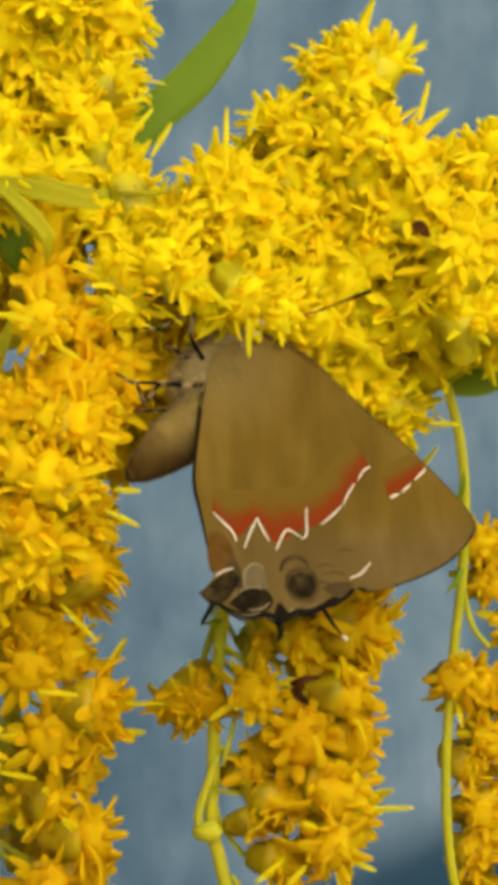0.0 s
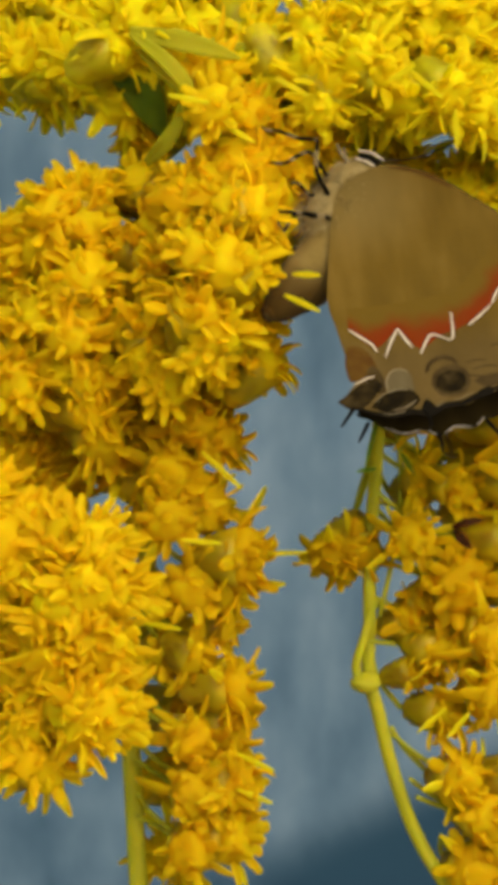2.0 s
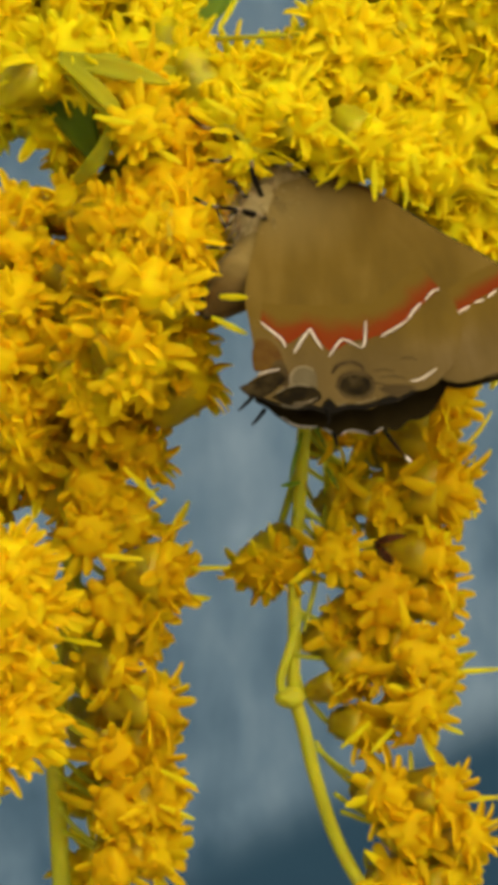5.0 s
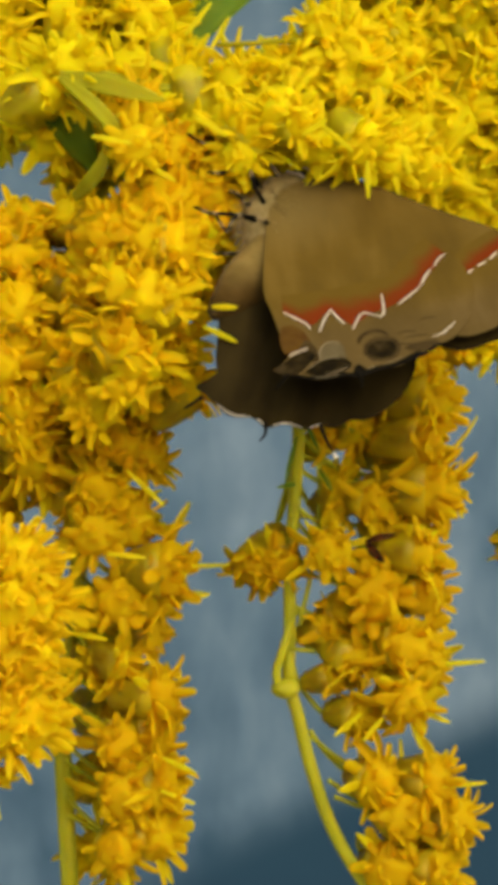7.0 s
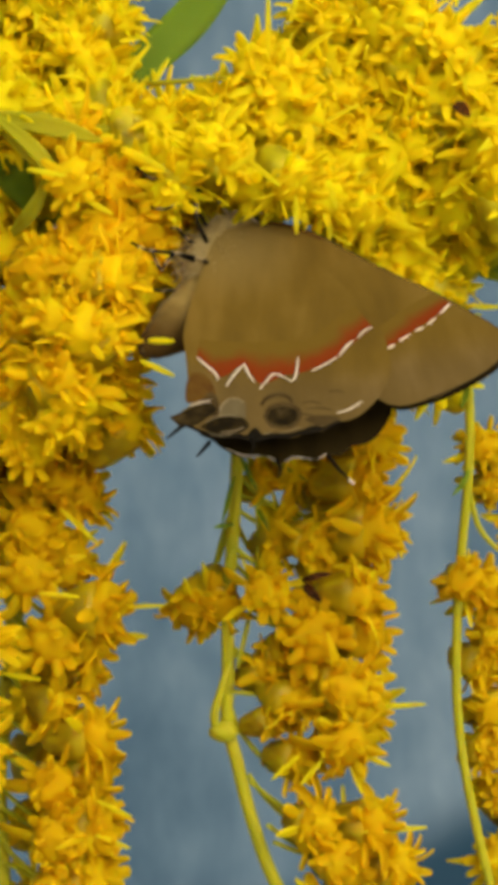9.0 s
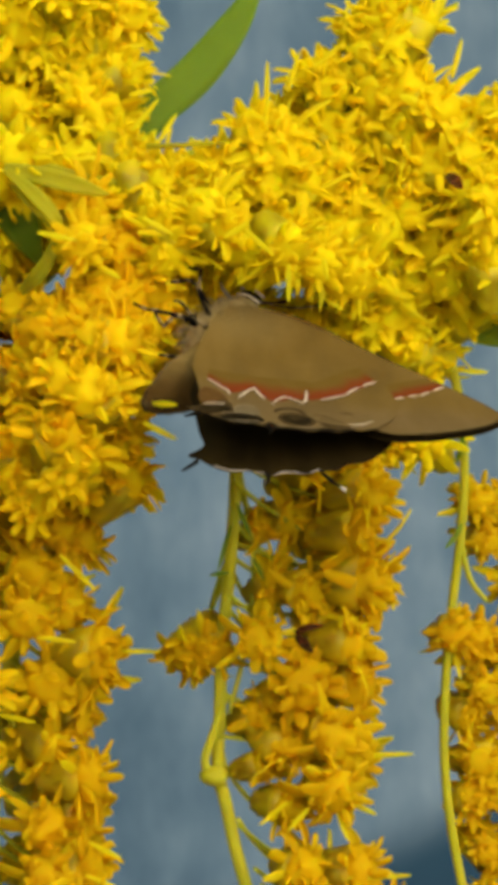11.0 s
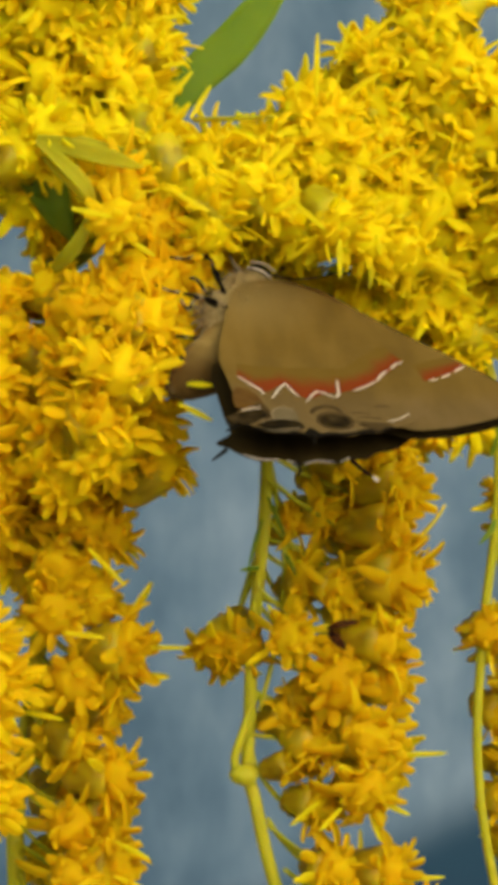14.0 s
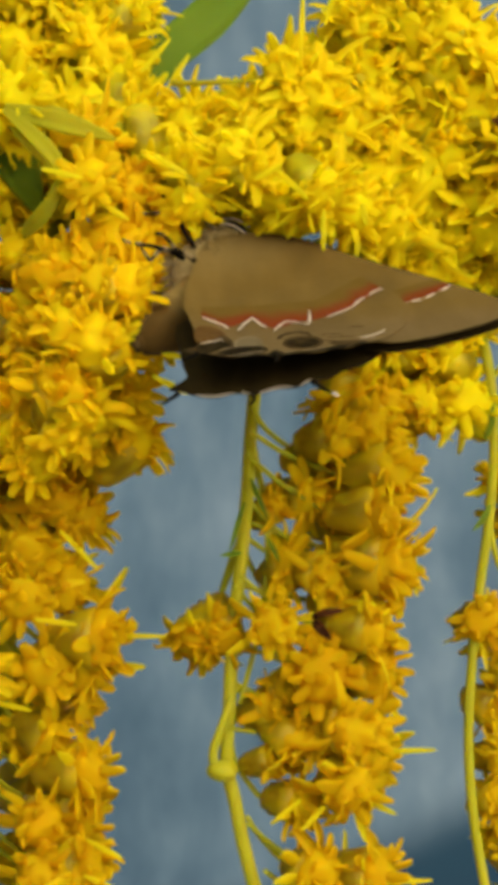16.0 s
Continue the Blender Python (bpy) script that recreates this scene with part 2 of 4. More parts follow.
def strap(bm, m, length, width, curl=0.25, cup=0.15, thick=0.03, tip=0.55):
    """A petal: a strap from the origin along +x of m, narrow at its foot, cupped, curling upward, with a blunt tip and real thickness."""
    prof = [(0.0, 0.5), (0.25, 0.85), (0.5, 1.0), (0.75, 0.5 + 0.42 * tip), (0.92, 0.75 * tip), (1.0, 0.25)]
    layers = []
    for lift in (0.0, -thick):
        rows = []
        for s, w in prof:
            x = length * s
            z = curl * length * s * s + lift
            rows.append([bm.verts.new(m @ Vector((x, j * w * width / 2, z + cup * width * abs(j) * w))) for j in (-1, 0, 1)])
        layers.append(rows)
    top, bot = layers
    for a in range(len(prof) - 1):
        for j in range(2):
            bm.faces.new((top[a][j], top[a + 1][j], top[a + 1][j + 1], top[a][j + 1]))
            bm.faces.new((bot[a][j + 1], bot[a + 1][j + 1], bot[a + 1][j], bot[a][j]))
        bm.faces.new((top[a][0], bot[a][0], bot[a + 1][0], top[a + 1][0]))
        bm.faces.new((top[a + 1][2], bot[a + 1][2], bot[a][2], top[a][2]))
    bm.faces.new((top[-1][0], bot[-1][0], bot[-1][1], top[-1][1]))
    bm.faces.new((top[-1][1], bot[-1][1], bot[-1][2], top[-1][2]))
    return bm


# ---- flower heads: a yellow-green cup of bracts, a ruffled gold disc, slim yellow ray florets ----
def cup_mesh(rng, length):
    bm = bmesh.new()
    sides = 12
    prof = [(-length, 0.18), (-length * 0.93, 0.42), (-length * 0.7, 0.62), (-length * 0.35, 0.8), (0.05, 0.96), (0.1, 0.8)]
    bend = rng.uniform(0.05, 0.14)
    rings = [[bm.verts.new((r * math.cos(a) * (1 + 0.06 * math.cos(4 * a)) + bend * z * z / 3, r * math.sin(a), z)) for a in (2 * math.pi * j / sides for j in range(sides))] for z, r in prof]
    for r, q in zip(rings, rings[1:]):
        for j in range(sides):
            bm.faces.new((r[j], r[(j + 1) % sides], q[(j + 1) % sides], q[j]))
    bm.faces.new(rings[0][::-1])
    bm.faces.new(rings[-1])
    for k in range(10):
        turn = Matrix.Rotation(k * 2.4 + rng.uniform(-0.2, 0.2), 4, "Z")
        low = -length * (0.9 - 0.055 * k)
        m = turn @ Matrix.Translation((0.52 + 0.028 * k, 0, low)) @ Matrix.Rotation(radians(-82), 4, "Y")
        strap(bm, m, length * rng.uniform(0.5, 0.62), 0.75, 0.0, 0.2, 0.05, 0.5)
    bmesh.ops.scale(bm, vec=(MM, MM, MM), verts=bm.verts)
    return mesh_of("flower_head", bm, LEMON[0])


def disc_mesh(rng, count, wide, dome, mat, frill=0.1):
    """A frilled dome of crowded florets, from which blunt petals spread and curl."""
    bm = bmesh.new()
    bmesh.ops.create_icosphere(bm, subdivisions=3, radius=1)
    shift = Vector((rng.uniform(0, 50), rng.uniform(0, 50), 0))
    for v in bm.verts:
        n = v.co.normalized()
        v.co = Vector((n.x, n.y, 0.2 + n.z * 0.75)) * dome * (0.88 + 0.25 * noise.noise(n * 1.8 + shift) + 0.4 * abs(noise.noise(n * 3.2 + shift)) + frill * abs(noise.noise(n * 6.5 + shift)))
    for k in range(count):
        s = k / count
        flare = -1.35 + 1.25 * s + rng.uniform(-0.4, 0.4)
        m = (Matrix.Translation((0, 0, 0.5 - 0.5 * s)) @ Matrix.Rotation(k * 2.4 + rng.uniform(-0.4, 0.4), 4, "Z") @ Matrix.Translation((0.2 + 0.55 * math.sqrt(s), 0, 0))
             @ Matrix.Rotation(flare, 4, "Y") @ Matrix.Rotation(rng.uniform(-0.6, 0.6), 4, "X"))
        strap(bm, m, rng.uniform(0.6, 1.15), wide * rng.uniform(0.7, 1.3), rng.uniform(-0.9, 0.4), rng.uniform(-0.15, 0.3), 0.08, rng.uniform(0.7, 1.2))
    bmesh.ops.scale(bm, vec=(MM, MM, MM), verts=bm.verts)
    return mesh_of("disc", bm, mat)


def ray_mesh(rng, length, width, curl):
    bm = bmesh.new()
    strap(bm, Matrix.Identity(4), length, width, curl, rng.uniform(0.05, 0.25), 0.04, rng.uniform(0.45, 0.7))
    bmesh.ops.scale(bm, vec=(MM, MM, MM), verts=bm.verts)
    return mesh_of("ray_floret", bm, RAY)


RNG = random.Random(11)
CUPS = [cup_mesh(RNG, RNG.uniform(1.4, 2.0)) for _ in range(5)]
DISCS = [disc_mesh(RNG, n, 0.35, 0.92, LEMON[1]) for n in (17, 18, 20, 21, 23, 24)]
RUFFLES = [disc_mesh(RNG, n, 0.4, 0.84, GOLD[1], 0.3) for n in (15, 16, 18, 19, 21, 22)]
RAYS = [ray_mesh(RNG, RNG.uniform(0.95, 1.75), RNG.uniform(0.28, 0.46), RNG.uniform(-0.75, 0.55)) for _ in range(16)]


def skirt_mesh(rng):
    """The ray florets of a head that stands deep in the spray, as one ring."""
    bm = bmesh.new()
    for k in range(4):
        m = Matrix.Rotation(k * 1.6 + rng.uniform(-0.2, 0.2), 4, "Z") @ Matrix.Translation((0.75, 0, 0)) @ Matrix.Rotation(rng.uniform(-1.2, 0.15), 4, "Y")
        strap(bm, m, rng.uniform(0.9, 1.7), rng.uniform(0.28, 0.46), rng.uniform(-0.35, 0.35), 0.15, 0.04)
    bmesh.ops.scale(bm, vec=(MM, MM, MM), verts=bm.verts)
    return mesh_of("corolla", bm, RAY)


SKIRTS = [skirt_mesh(RNG) for _ in range(5)]


def recoloured(meshes, mat):
    out = []
    for me in meshes:
        twin = me.copy()
        twin.materials[0] = mat
        out.append(twin)
    return out


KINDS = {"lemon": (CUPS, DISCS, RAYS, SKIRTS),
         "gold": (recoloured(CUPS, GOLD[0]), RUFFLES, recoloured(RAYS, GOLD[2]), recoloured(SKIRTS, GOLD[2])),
         # the gold heads in a lighter colour, to brighten the perch
         "lifted_gold": (recoloured(CUPS, GOLD[0]), recoloured(RUFFLES, AMBER), recoloured(RAYS, AMBER), recoloured(SKIRTS, AMBER)),
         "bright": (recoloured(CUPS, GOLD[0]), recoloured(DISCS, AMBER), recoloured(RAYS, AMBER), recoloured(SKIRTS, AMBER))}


def head(parent, place, axis, size, spin, rng, near, kind="gold"):
    """One flower head at a place, opening along axis."""
    turn = Vector(axis).to_track_quat("Z", "Y").to_matrix().to_4x4()
    cups, discs, rays, skirts = KINDS[kind]
    ob = part("flower_head", rng.choice(cups), None, parent)
    ob.matrix_basis = Matrix.Translation(Vector(place) - parent.location) @ turn @ Matrix.Rotation(spin, 4, "Z") @ Matrix.Scale(size, 4)
    part("disc", rng.choice(discs), None, ob)
    if not near:
        part("corolla", rng.choice(skirts), None, ob)
        return 0
    n = rng.randint(2, 5) if kind in ("lemon", "bright") else rng.randint(0, 2)
    opened = rng.uniform(-1.2, -0.1)
    for k in range(n):
        r = part("ray_floret", rng.choice(rays), None, ob)
        r.matrix_basis = (Matrix.Rotation(2 * math.pi * k / n + spin * 1.7 + rng.uniform(-0.3, 0.3), 4, "Z") @ Matrix.Translation((0.75 * MM, 0, 0.05 * MM))
                          @ Matrix.Rotation(opened + rng.uniform(-0.4, 0.35), 4, "Y") @ Matrix.Rotation(rng.uniform(-0.5, 0.5), 4, "X"))
    return n


def clumps(parent, marks, rng, budget=296, lean=(0, -0.7, 0.2), size=1.0, kind="gold"):
    """Flower heads crowded round each mark (plan x, plan y, radius in plan marks, millimetres behind the plane); lean: where most of them face."""
    spots, deep = [], []
    for u, v, r, y in marks:
        n = max(1, round((r / 45) ** 2))
        c = at(u, v, y)
        # heads deeper in the spray close its gaps
        for k in range(round(n * 1.1)):
            a, q = rng.uniform(0, 6.3), math.sqrt(rng.uniform(0, 0.8))
            off = Vector((math.cos(a) * q, 0.3, math.sin(a) * q))
            deep.append((c + off * (max(r - 40, 6) / 43 * MM) + Vector((0, rng.uniform(1.0, 2.4) * MM, 0)), off))
        for k in range(n):
            a, q = k * 2.4 + rng.uniform(-0.5, 0.5), math.sqrt((k + 0.5) / n) if n > 1 else 0.0
            off = Vector((math.cos(a) * q, rng.uniform(-0.75, 0.75) * math.sqrt(max(0.1, 1 - q * q)), math.sin(a) * q))
            spots.append((c + off * (max(r - 37, 8) / 43 * MM), off))
    spots.sort(key=lambda s: s[0].y)
    spots += deep[:max(0, 290 - len(spots))]
    for p, off in spots:
        axis = off * 0.8 + Vector(lean) + Vector((rng.uniform(-0.6, 0.6), rng.uniform(-0.6, 0.4), rng.uniform(-0.5, 0.5)))
        budget -= head(parent, p, axis, rng.uniform(0.85, 1.25) * size, rng.uniform(0, 6.3), rng, budget > 7, kind)


def stalked(parent, rows, seed, kind="gold"):
    """Flower heads one by one (plan x, plan y, millimetres behind the plane, where they face, size), each on a short stalk from the stem's plan x, plan y."""
    rng = random.Random(seed)
    for u, v, y, face, size, su, sv in rows:
        place, axis = at(u, v, y), Vector(face).normalized()
        foot, root = place - axis * 1.7 * size * MM, at(su, sv - 70, y * 0.3)
        mid = (foot + root) / 2 - axis * 0.3 * MM
        line = smooth_line([p - parent.location for p in (root, mid, foot, foot + axis * 0.3 * MM)], 5)
        part("stalk", tube(bmesh.new(), line, (0.1 * MM, 0.13 * MM), 7), STEM, parent)
        head(parent, place, axis, size, rng.uniform(0, 6.3), rng, True, kind)


def spike(parent, u0, v0, u1, v1, y, width=0.24, curl=0.05, y1=None):
    """A single long ray floret standing out of the spray, from one plan mark to another."""
    a, b = at(u0, v0, y), at(u1, v1, y if y1 is None else y1)
    bm = bmesh.new()
    strap(bm, Matrix.Identity(4), (b - a).length / MM, width, curl, 0.2, 0.05, 0.75)
    bmesh.ops.scale(bm, vec=(MM, MM, MM), verts=bm.verts)
    ob = part("ray_floret", bm, RAY, parent)
    x = (b - a).normalized()
    yv = (Vector((0, -1, 0)).cross(x)).normalized()
    ob.matrix_basis = Matrix.Translation(a - parent.location) @ Matrix((x, yv, x.cross(yv))).transposed().to_4x4()
    return ob


def stem_part(parent, marks, r0, r1, name="stem", mat=None):
    line = [at(u, v, y) - parent.location for u, v, y in marks]
    return part(name, tube(bmesh.new(), smooth_line(line), (r0 * MM, r1 * MM), 9), mat or STEM, parent)


def leaf_part(parent, marks, width, mat, fold=0.25, facing=(0, -1, 0), label=""):
    """A lance-shaped leaf along a line of plan marks, folded a little along its midrib."""
    line = smooth_line([at(u, v, y) - parent.location for u, v, y in marks], 6)
    n = len(line)
    bm = bmesh.new()
    face = Vector(facing).normalized()
    layers = []
    for lift in (0.0, 0.12):
        rows = []
        for k, p in enumerate(line):
            s = k / (n - 1)
            ahead = (line[min(k + 1, n - 1)] - line[max(k - 1, 0)]).normalized()
            side = ahead.cross(face).normalized()
            up = side.cross(ahead)
            w = width * MM / 2 * (math.sin(math.pi * min(1, 0.12 + 0.88 * s)) ** 0.75 if s < 1 else 0.03)
            rows.append([bm.verts.new(p + side * (j * w) + up * (abs(j) * w * fold - lift * MM)) for j in (-1, -0.5, 0, 0.5, 1)])
        layers.append(rows)
    top, bot = layers
    for a in range(n - 1):
        for j in range(4):
            bm.faces.new((top[a][j], top[a][j + 1], top[a + 1][j + 1], top[a + 1][j]))
            bm.faces.new((bot[a][j + 1], bot[a][j], bot[a + 1][j], bot[a + 1][j + 1]))
        bm.faces.new((top[a][0], top[a + 1][0], bot[a + 1][0], bot[a][0]))
        bm.faces.new((top[a + 1][4], top[a][4], bot[a][4], bot[a + 1][4]))
    bm.faces.new((*top[-1], *bot[-1][::-1]))
    return part("leaf", bm, mat, parent, label)


# ---- setting: ground, far wall, and what stands before it ----
def ground():
    bm = bmesh.new()
    bmesh.ops.create_grid(bm, x_segments=24, y_segments=24, size=60)
    for v in bm.verts:
        v.co.z = 0.03 * noise.noise(v.co * 0.4)
    # ground is out of view; made pale to bounce light up onto the flowers
    m, nodes, links, b = material("ground_bounce", 0.95)
    n = noise_node(nodes, links, 6.0, 6.0)
    r = ramp(nodes, [(0.3, (0.26, 0.24, 0.19)), (0.6, (0.36, 0.34, 0.28)), (0.8, (0.46, 0.43, 0.36))])
    links.new(n.outputs["Fac"], r.inputs[0])
    links.new(r.outputs[0], b.inputs["Base Color"])
    ob = new("ground", mesh_of("ground", bm, m))
    tagged(ob, "unseen pale ground that bounces light up to the goldenrod", "ground", kind="structure")


def slab(name, size, place, mat, bevel=0.01):
    bm = bmesh.new()
    bmesh.ops.create_cube(bm, size=1)
    bmesh.ops.scale(bm, vec=size, verts=bm.verts)
    bmesh.ops.bevel(bm, geom=bm.edges[:], offset=bevel, segments=2, affect="EDGES")
    ob = new(name, mesh_of(name, bm, mat, False))
    ob.location = place
    return ob


ground()
WALL = backdrop_material()
tagged(slab("backdrop", (6, 0.2, 3.2), (0, 0.9, 1.55), WALL), "out-of-focus blue-grey painted wall behind the flowers", "wall", kind="structure")


# ---- the goldenrod: main stem and its flowering branches ----
def main_stem():
    ob = empty("goldenrod_plant", (0.0, 0.0, 0.0))
    foot = [Vector((-0.03, 0.03, -0.02)), Vector((-0.027, 0.028, 0.4)), Vector((-0.02, 0.02, 0.8)), at(-520, 1500, 16), at(-500, 700, 16), at(-430, 300, 16), at(-380, -150, 15), at(-340, -900, 14)]
    part("stem", tube(bmesh.new(), smooth_line(foot, 10), (2.6 * MM, 1.0 * MM), 10), STEM, ob)
    for k in range(16):
        z = 0.08 + 0.05 * k
        a = k * 2.4
        p = Vector((-0.026, 0.027, z))
        d = Vector((math.cos(a), abs(math.sin(a)) * 0.8 + 0.1, 0.35)).normalized()
        marks = [p, p + d * 0.04, p + d * 0.075 + Vector((0, 0, -0.02))]
        line = smooth_line(marks, 5)
        bm = bmesh.new()
        rows = []
        for s, q in enumerate(line):
            w = 0.006 * math.sin(math.pi * (0.1 + 0.88 * s / (len(line) - 1)))
            side = d.cross(Vector((0, 0, 1))).normalized()
            rows.append([bm.verts.new(q + side * w * j + Vector((0, 0, abs(j) * w * 0.3 - t))) for t in (0, 0.0003) for j in (-1, 0, 1)])
        for r, q in zip(rows, rows[1:]):
            for i, j in ((0, 1), (1, 2), (2, 5), (5, 4), (4, 3), (3, 0)):
                bm.faces.new((r[i], r[j], q[j], q[i]))
        part("leaf", bm, LEAF, ob)
    return tagged(ob, "tall green goldenrod main stem with narrow leaves", "plant")


main_stem()
SPRAYS = "flowering goldenrod branches"


def branch(foot, label):
    ob = empty("goldenrod_branch", at(*foot))
    return tagged(ob, label, "flower branch", SPRAYS)


def ball_bud(parent, place, radii):
    """A small closed bud, rounded and a little uneven."""
    bm = bmesh.new()
    bmesh.ops.create_icosphere(bm, subdivisions=3, radius=1)
    for v in bm.verts:
        v.co *= 1 + 0.12 * noise.noise(v.co * 1.7)
    bmesh.ops.transform(bm, matrix=Matrix.Translation(place - parent.location) @ Matrix.Diagonal((*[r * MM for r in radii], 1)), verts=bm.verts)
    part("bud", bm, STEM, parent)


# upper branch rising behind, with two green leaves
upper = branch((-430, 320, 16), "goldenrod branch with yellow flowers and lance-shaped green leaves")
stem_part(upper, [(-430, 320, 16), (-200, 260, 12), (-20, 200, 8), (100, 150, 5), (170, 100, 4), (200, -40, 4), (190, -200, 4)], 0.8, 0.5)
clumps(upper, [(-15, 258, 42, -4), (28, 212, 40, -4), (60, 60, 110, 3), (160, 50, 90, 2), (225, 70, 55, 1), (60, 160, 80, 2), (170, 140, 70, 1), (40, -60, 110, 3), (150, -60, 90, 2), (230, -40, 60, 2), (40, -180, 110, 3), (170, -160, 100, 3), (-80, 60, 110, 4), (-80, 200, 90, 3), (-190, 160, 100, 4), (-60, 300, 60, 0), (5, 340, 40, -1), (-130, 290, 70, 1)] +
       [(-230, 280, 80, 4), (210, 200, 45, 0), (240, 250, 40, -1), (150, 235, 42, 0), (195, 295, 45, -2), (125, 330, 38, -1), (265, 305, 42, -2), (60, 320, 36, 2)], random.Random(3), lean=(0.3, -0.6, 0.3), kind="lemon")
leaf_part(upper, [(212, 232, 3), (285, 140, 4), (365, 66, 5), (436, -26, 6), (482, -112, 7)], 1.8, LEAF, 0.2, (0.1, -1, 0.1), "single narrow green leaf")
leaf_part(upper, [(-15, 215, -1), (10, 270, -2), (45, 340, -2), (82, 415, -1)], 1.8, LEAF, 0.25, (0.3, -1, 0.0))
leaf_part(upper, [(-40, 215, -2), (60, 232, -3), (160, 256, -3), (240, 260, -2)], 0.65, PALE, 0.3, (0, -1, 0.3))
leaf_part(upper, [(15, 232, -5), (90, 250, -5.2), (150, 266, -5), (205, 282, -4.2)], 0.8, PALE, 0.35, (0, -1, 0.35), "broad pale yellow-green bract")
leaf_part(upper, [(20, 238, -5.2), (70, 282, -5.6), (108, 330, -5.6), (108, 380, -5)], 0.6, PALE, 0.4, (0.3, -1, 0.3))
leaf_part(upper, [(15, 238, -4), (55, 280, -5), (90, 318, -5), (115, 352, -4)], 0.7, PALE, 0.35, (0.2, -1, 0.4))
for s in [(245, 168, 294, 112, -2), (290, 195, 326, 138, -2), (60, 330, 20, 250, -3), (240, 105, 283, 97, 0), (225, 20, 278, 15, 0), (230, 60, 272, 45, 0)]:
    spike(upper, *s)

# upper arching branch over the butterfly
arch = branch((-455, 420, 16), "arching goldenrod branch crowded with yellow flowers")
stem_part(arch, [(-455, 420, 16), (-250, 560, 12), (60, 460, 5), (190, 330, 3), (330, 225, 2), (520, 230, 3), (690, 290, 3), (770, 420, 3), (800, 520, 3)], 0.42, 0.45)
stem_part(arch, [(300, 190, -2), (360, 188, -3), (440, 185, -3), (480, 190, -3)], 0.12, 0.08, "twig", PALE)
clumps(arch, [(360, 260, 70, -2), (340, 355, 72, -4), (440, 250, 65, -2), (420, 335, 68, -4), (515, 185, 75, -2), (525, 285, 85, -2), (610, 100, 85, 1), (620, 215, 100, 0), (635, 335, 85, 0), (710, 50, 90, 0), (735, 170, 100, 1), (735, 300, 100, 0), (745, 420, 75, 1), (800, 120, 70, 0), (835, 250, 90, 0), (845, 390, 80, 1), (800, 500, 55, 3), (860, 500, 45, 3)] +
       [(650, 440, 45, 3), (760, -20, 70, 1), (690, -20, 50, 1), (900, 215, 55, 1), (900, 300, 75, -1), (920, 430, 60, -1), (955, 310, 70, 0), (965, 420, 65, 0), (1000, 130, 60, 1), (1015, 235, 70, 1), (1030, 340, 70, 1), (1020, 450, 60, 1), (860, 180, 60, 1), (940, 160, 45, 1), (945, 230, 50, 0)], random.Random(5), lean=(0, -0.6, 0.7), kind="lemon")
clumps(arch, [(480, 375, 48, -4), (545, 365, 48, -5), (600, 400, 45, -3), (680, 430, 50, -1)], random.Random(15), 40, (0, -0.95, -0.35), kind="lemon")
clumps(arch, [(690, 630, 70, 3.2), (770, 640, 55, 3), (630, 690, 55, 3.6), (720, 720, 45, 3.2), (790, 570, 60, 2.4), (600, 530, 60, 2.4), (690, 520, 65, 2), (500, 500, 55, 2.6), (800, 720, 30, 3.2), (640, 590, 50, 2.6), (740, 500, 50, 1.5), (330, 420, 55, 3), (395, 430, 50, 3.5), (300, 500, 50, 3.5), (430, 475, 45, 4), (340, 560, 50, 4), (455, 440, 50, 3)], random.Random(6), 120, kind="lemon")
for s in [(515, 150, 518, 38, -4), (555, 90, 575, 20, -3), (600, 50, 655, 5, -2), (556, 400, 556, 470, -6.5), (440, 352, 485, 325, -8), (470, 330, 530, 385, -8), (620, 390, 628, 430, -8),
          (850, 70, 868, 0, -2), (815, 520, 848, 552, 2), (840, 160, 882, 155, -2), (860, 600, 910, 603, 2), (700, 770, 720, 800, 6), (655, 10, 660, -60, 0), (735, 40, 765, -40, 0)]:
    spike(arch, *s)
leaf_part(arch, [(842, 243, -3.5), (856, 252, -4.2), (870, 268, -3.8)], 0.5, BROWN, 0.3, label="withered brown bract")
leaf_part(arch, [(835, 480, 4), (880, 500, 4), (940, 520, 4), (1010, 520, 5)], 2.3, LEAF, 0.2, (0, -1, 0.2))

# crowded spray on which the butterfly stands
perch = branch((-480, 560, 16), "dense goldenrod spray with deep yellow flowers")
stem_part(perch, [(-480, 560, 16), (-250, 620, 8), (0, 600, 2), (90, 600, 0), (130, 650, -1), (150, 780, -1), (160, 850, 0)], 0.6, 0.35)
clumps(perch, [(305, 525, 45, 0.5), (270, 600, 38, 1), (300, 385, 42, 0), (165, 300, 45, -3), (110, 345, 50, 2), (55, 400, 50, 1), (165, 370, 50, -6), (230, 380, 50, -4), (285, 445, 50, -3), (215, 470, 60, -4), (60, 500, 60, -3), (140, 540, 85, -5), (205, 548, 62, -7), (40, 620, 90, -4), (140, 645, 90, -6), (195, 640, 60, -7), (30, 740, 90, -4), (130, 745, 90, -6)] +
       [(205, 715, 58, -3.2), (205, 785, 50, -2.5), (232, 800, 40, -2.5), (-80, 560, 100, -3), (-80, 700, 100, -4), (-190, 620, 100, -2), (-190, 780, 100, -3), (-80, 830, 90, -3), (-280, 700, 90, -1), (60, 830, 70, -4), (262, 520, 50, -3), (240, 580, 45, -4), (365, 470, 50, -0.8), (335, 425, 45, -1), (345, 535, 45, -0.3), (300, 480, 48, -2.5)], random.Random(7), lean=(0.25, -0.65, 0.4), kind="lifted_gold")
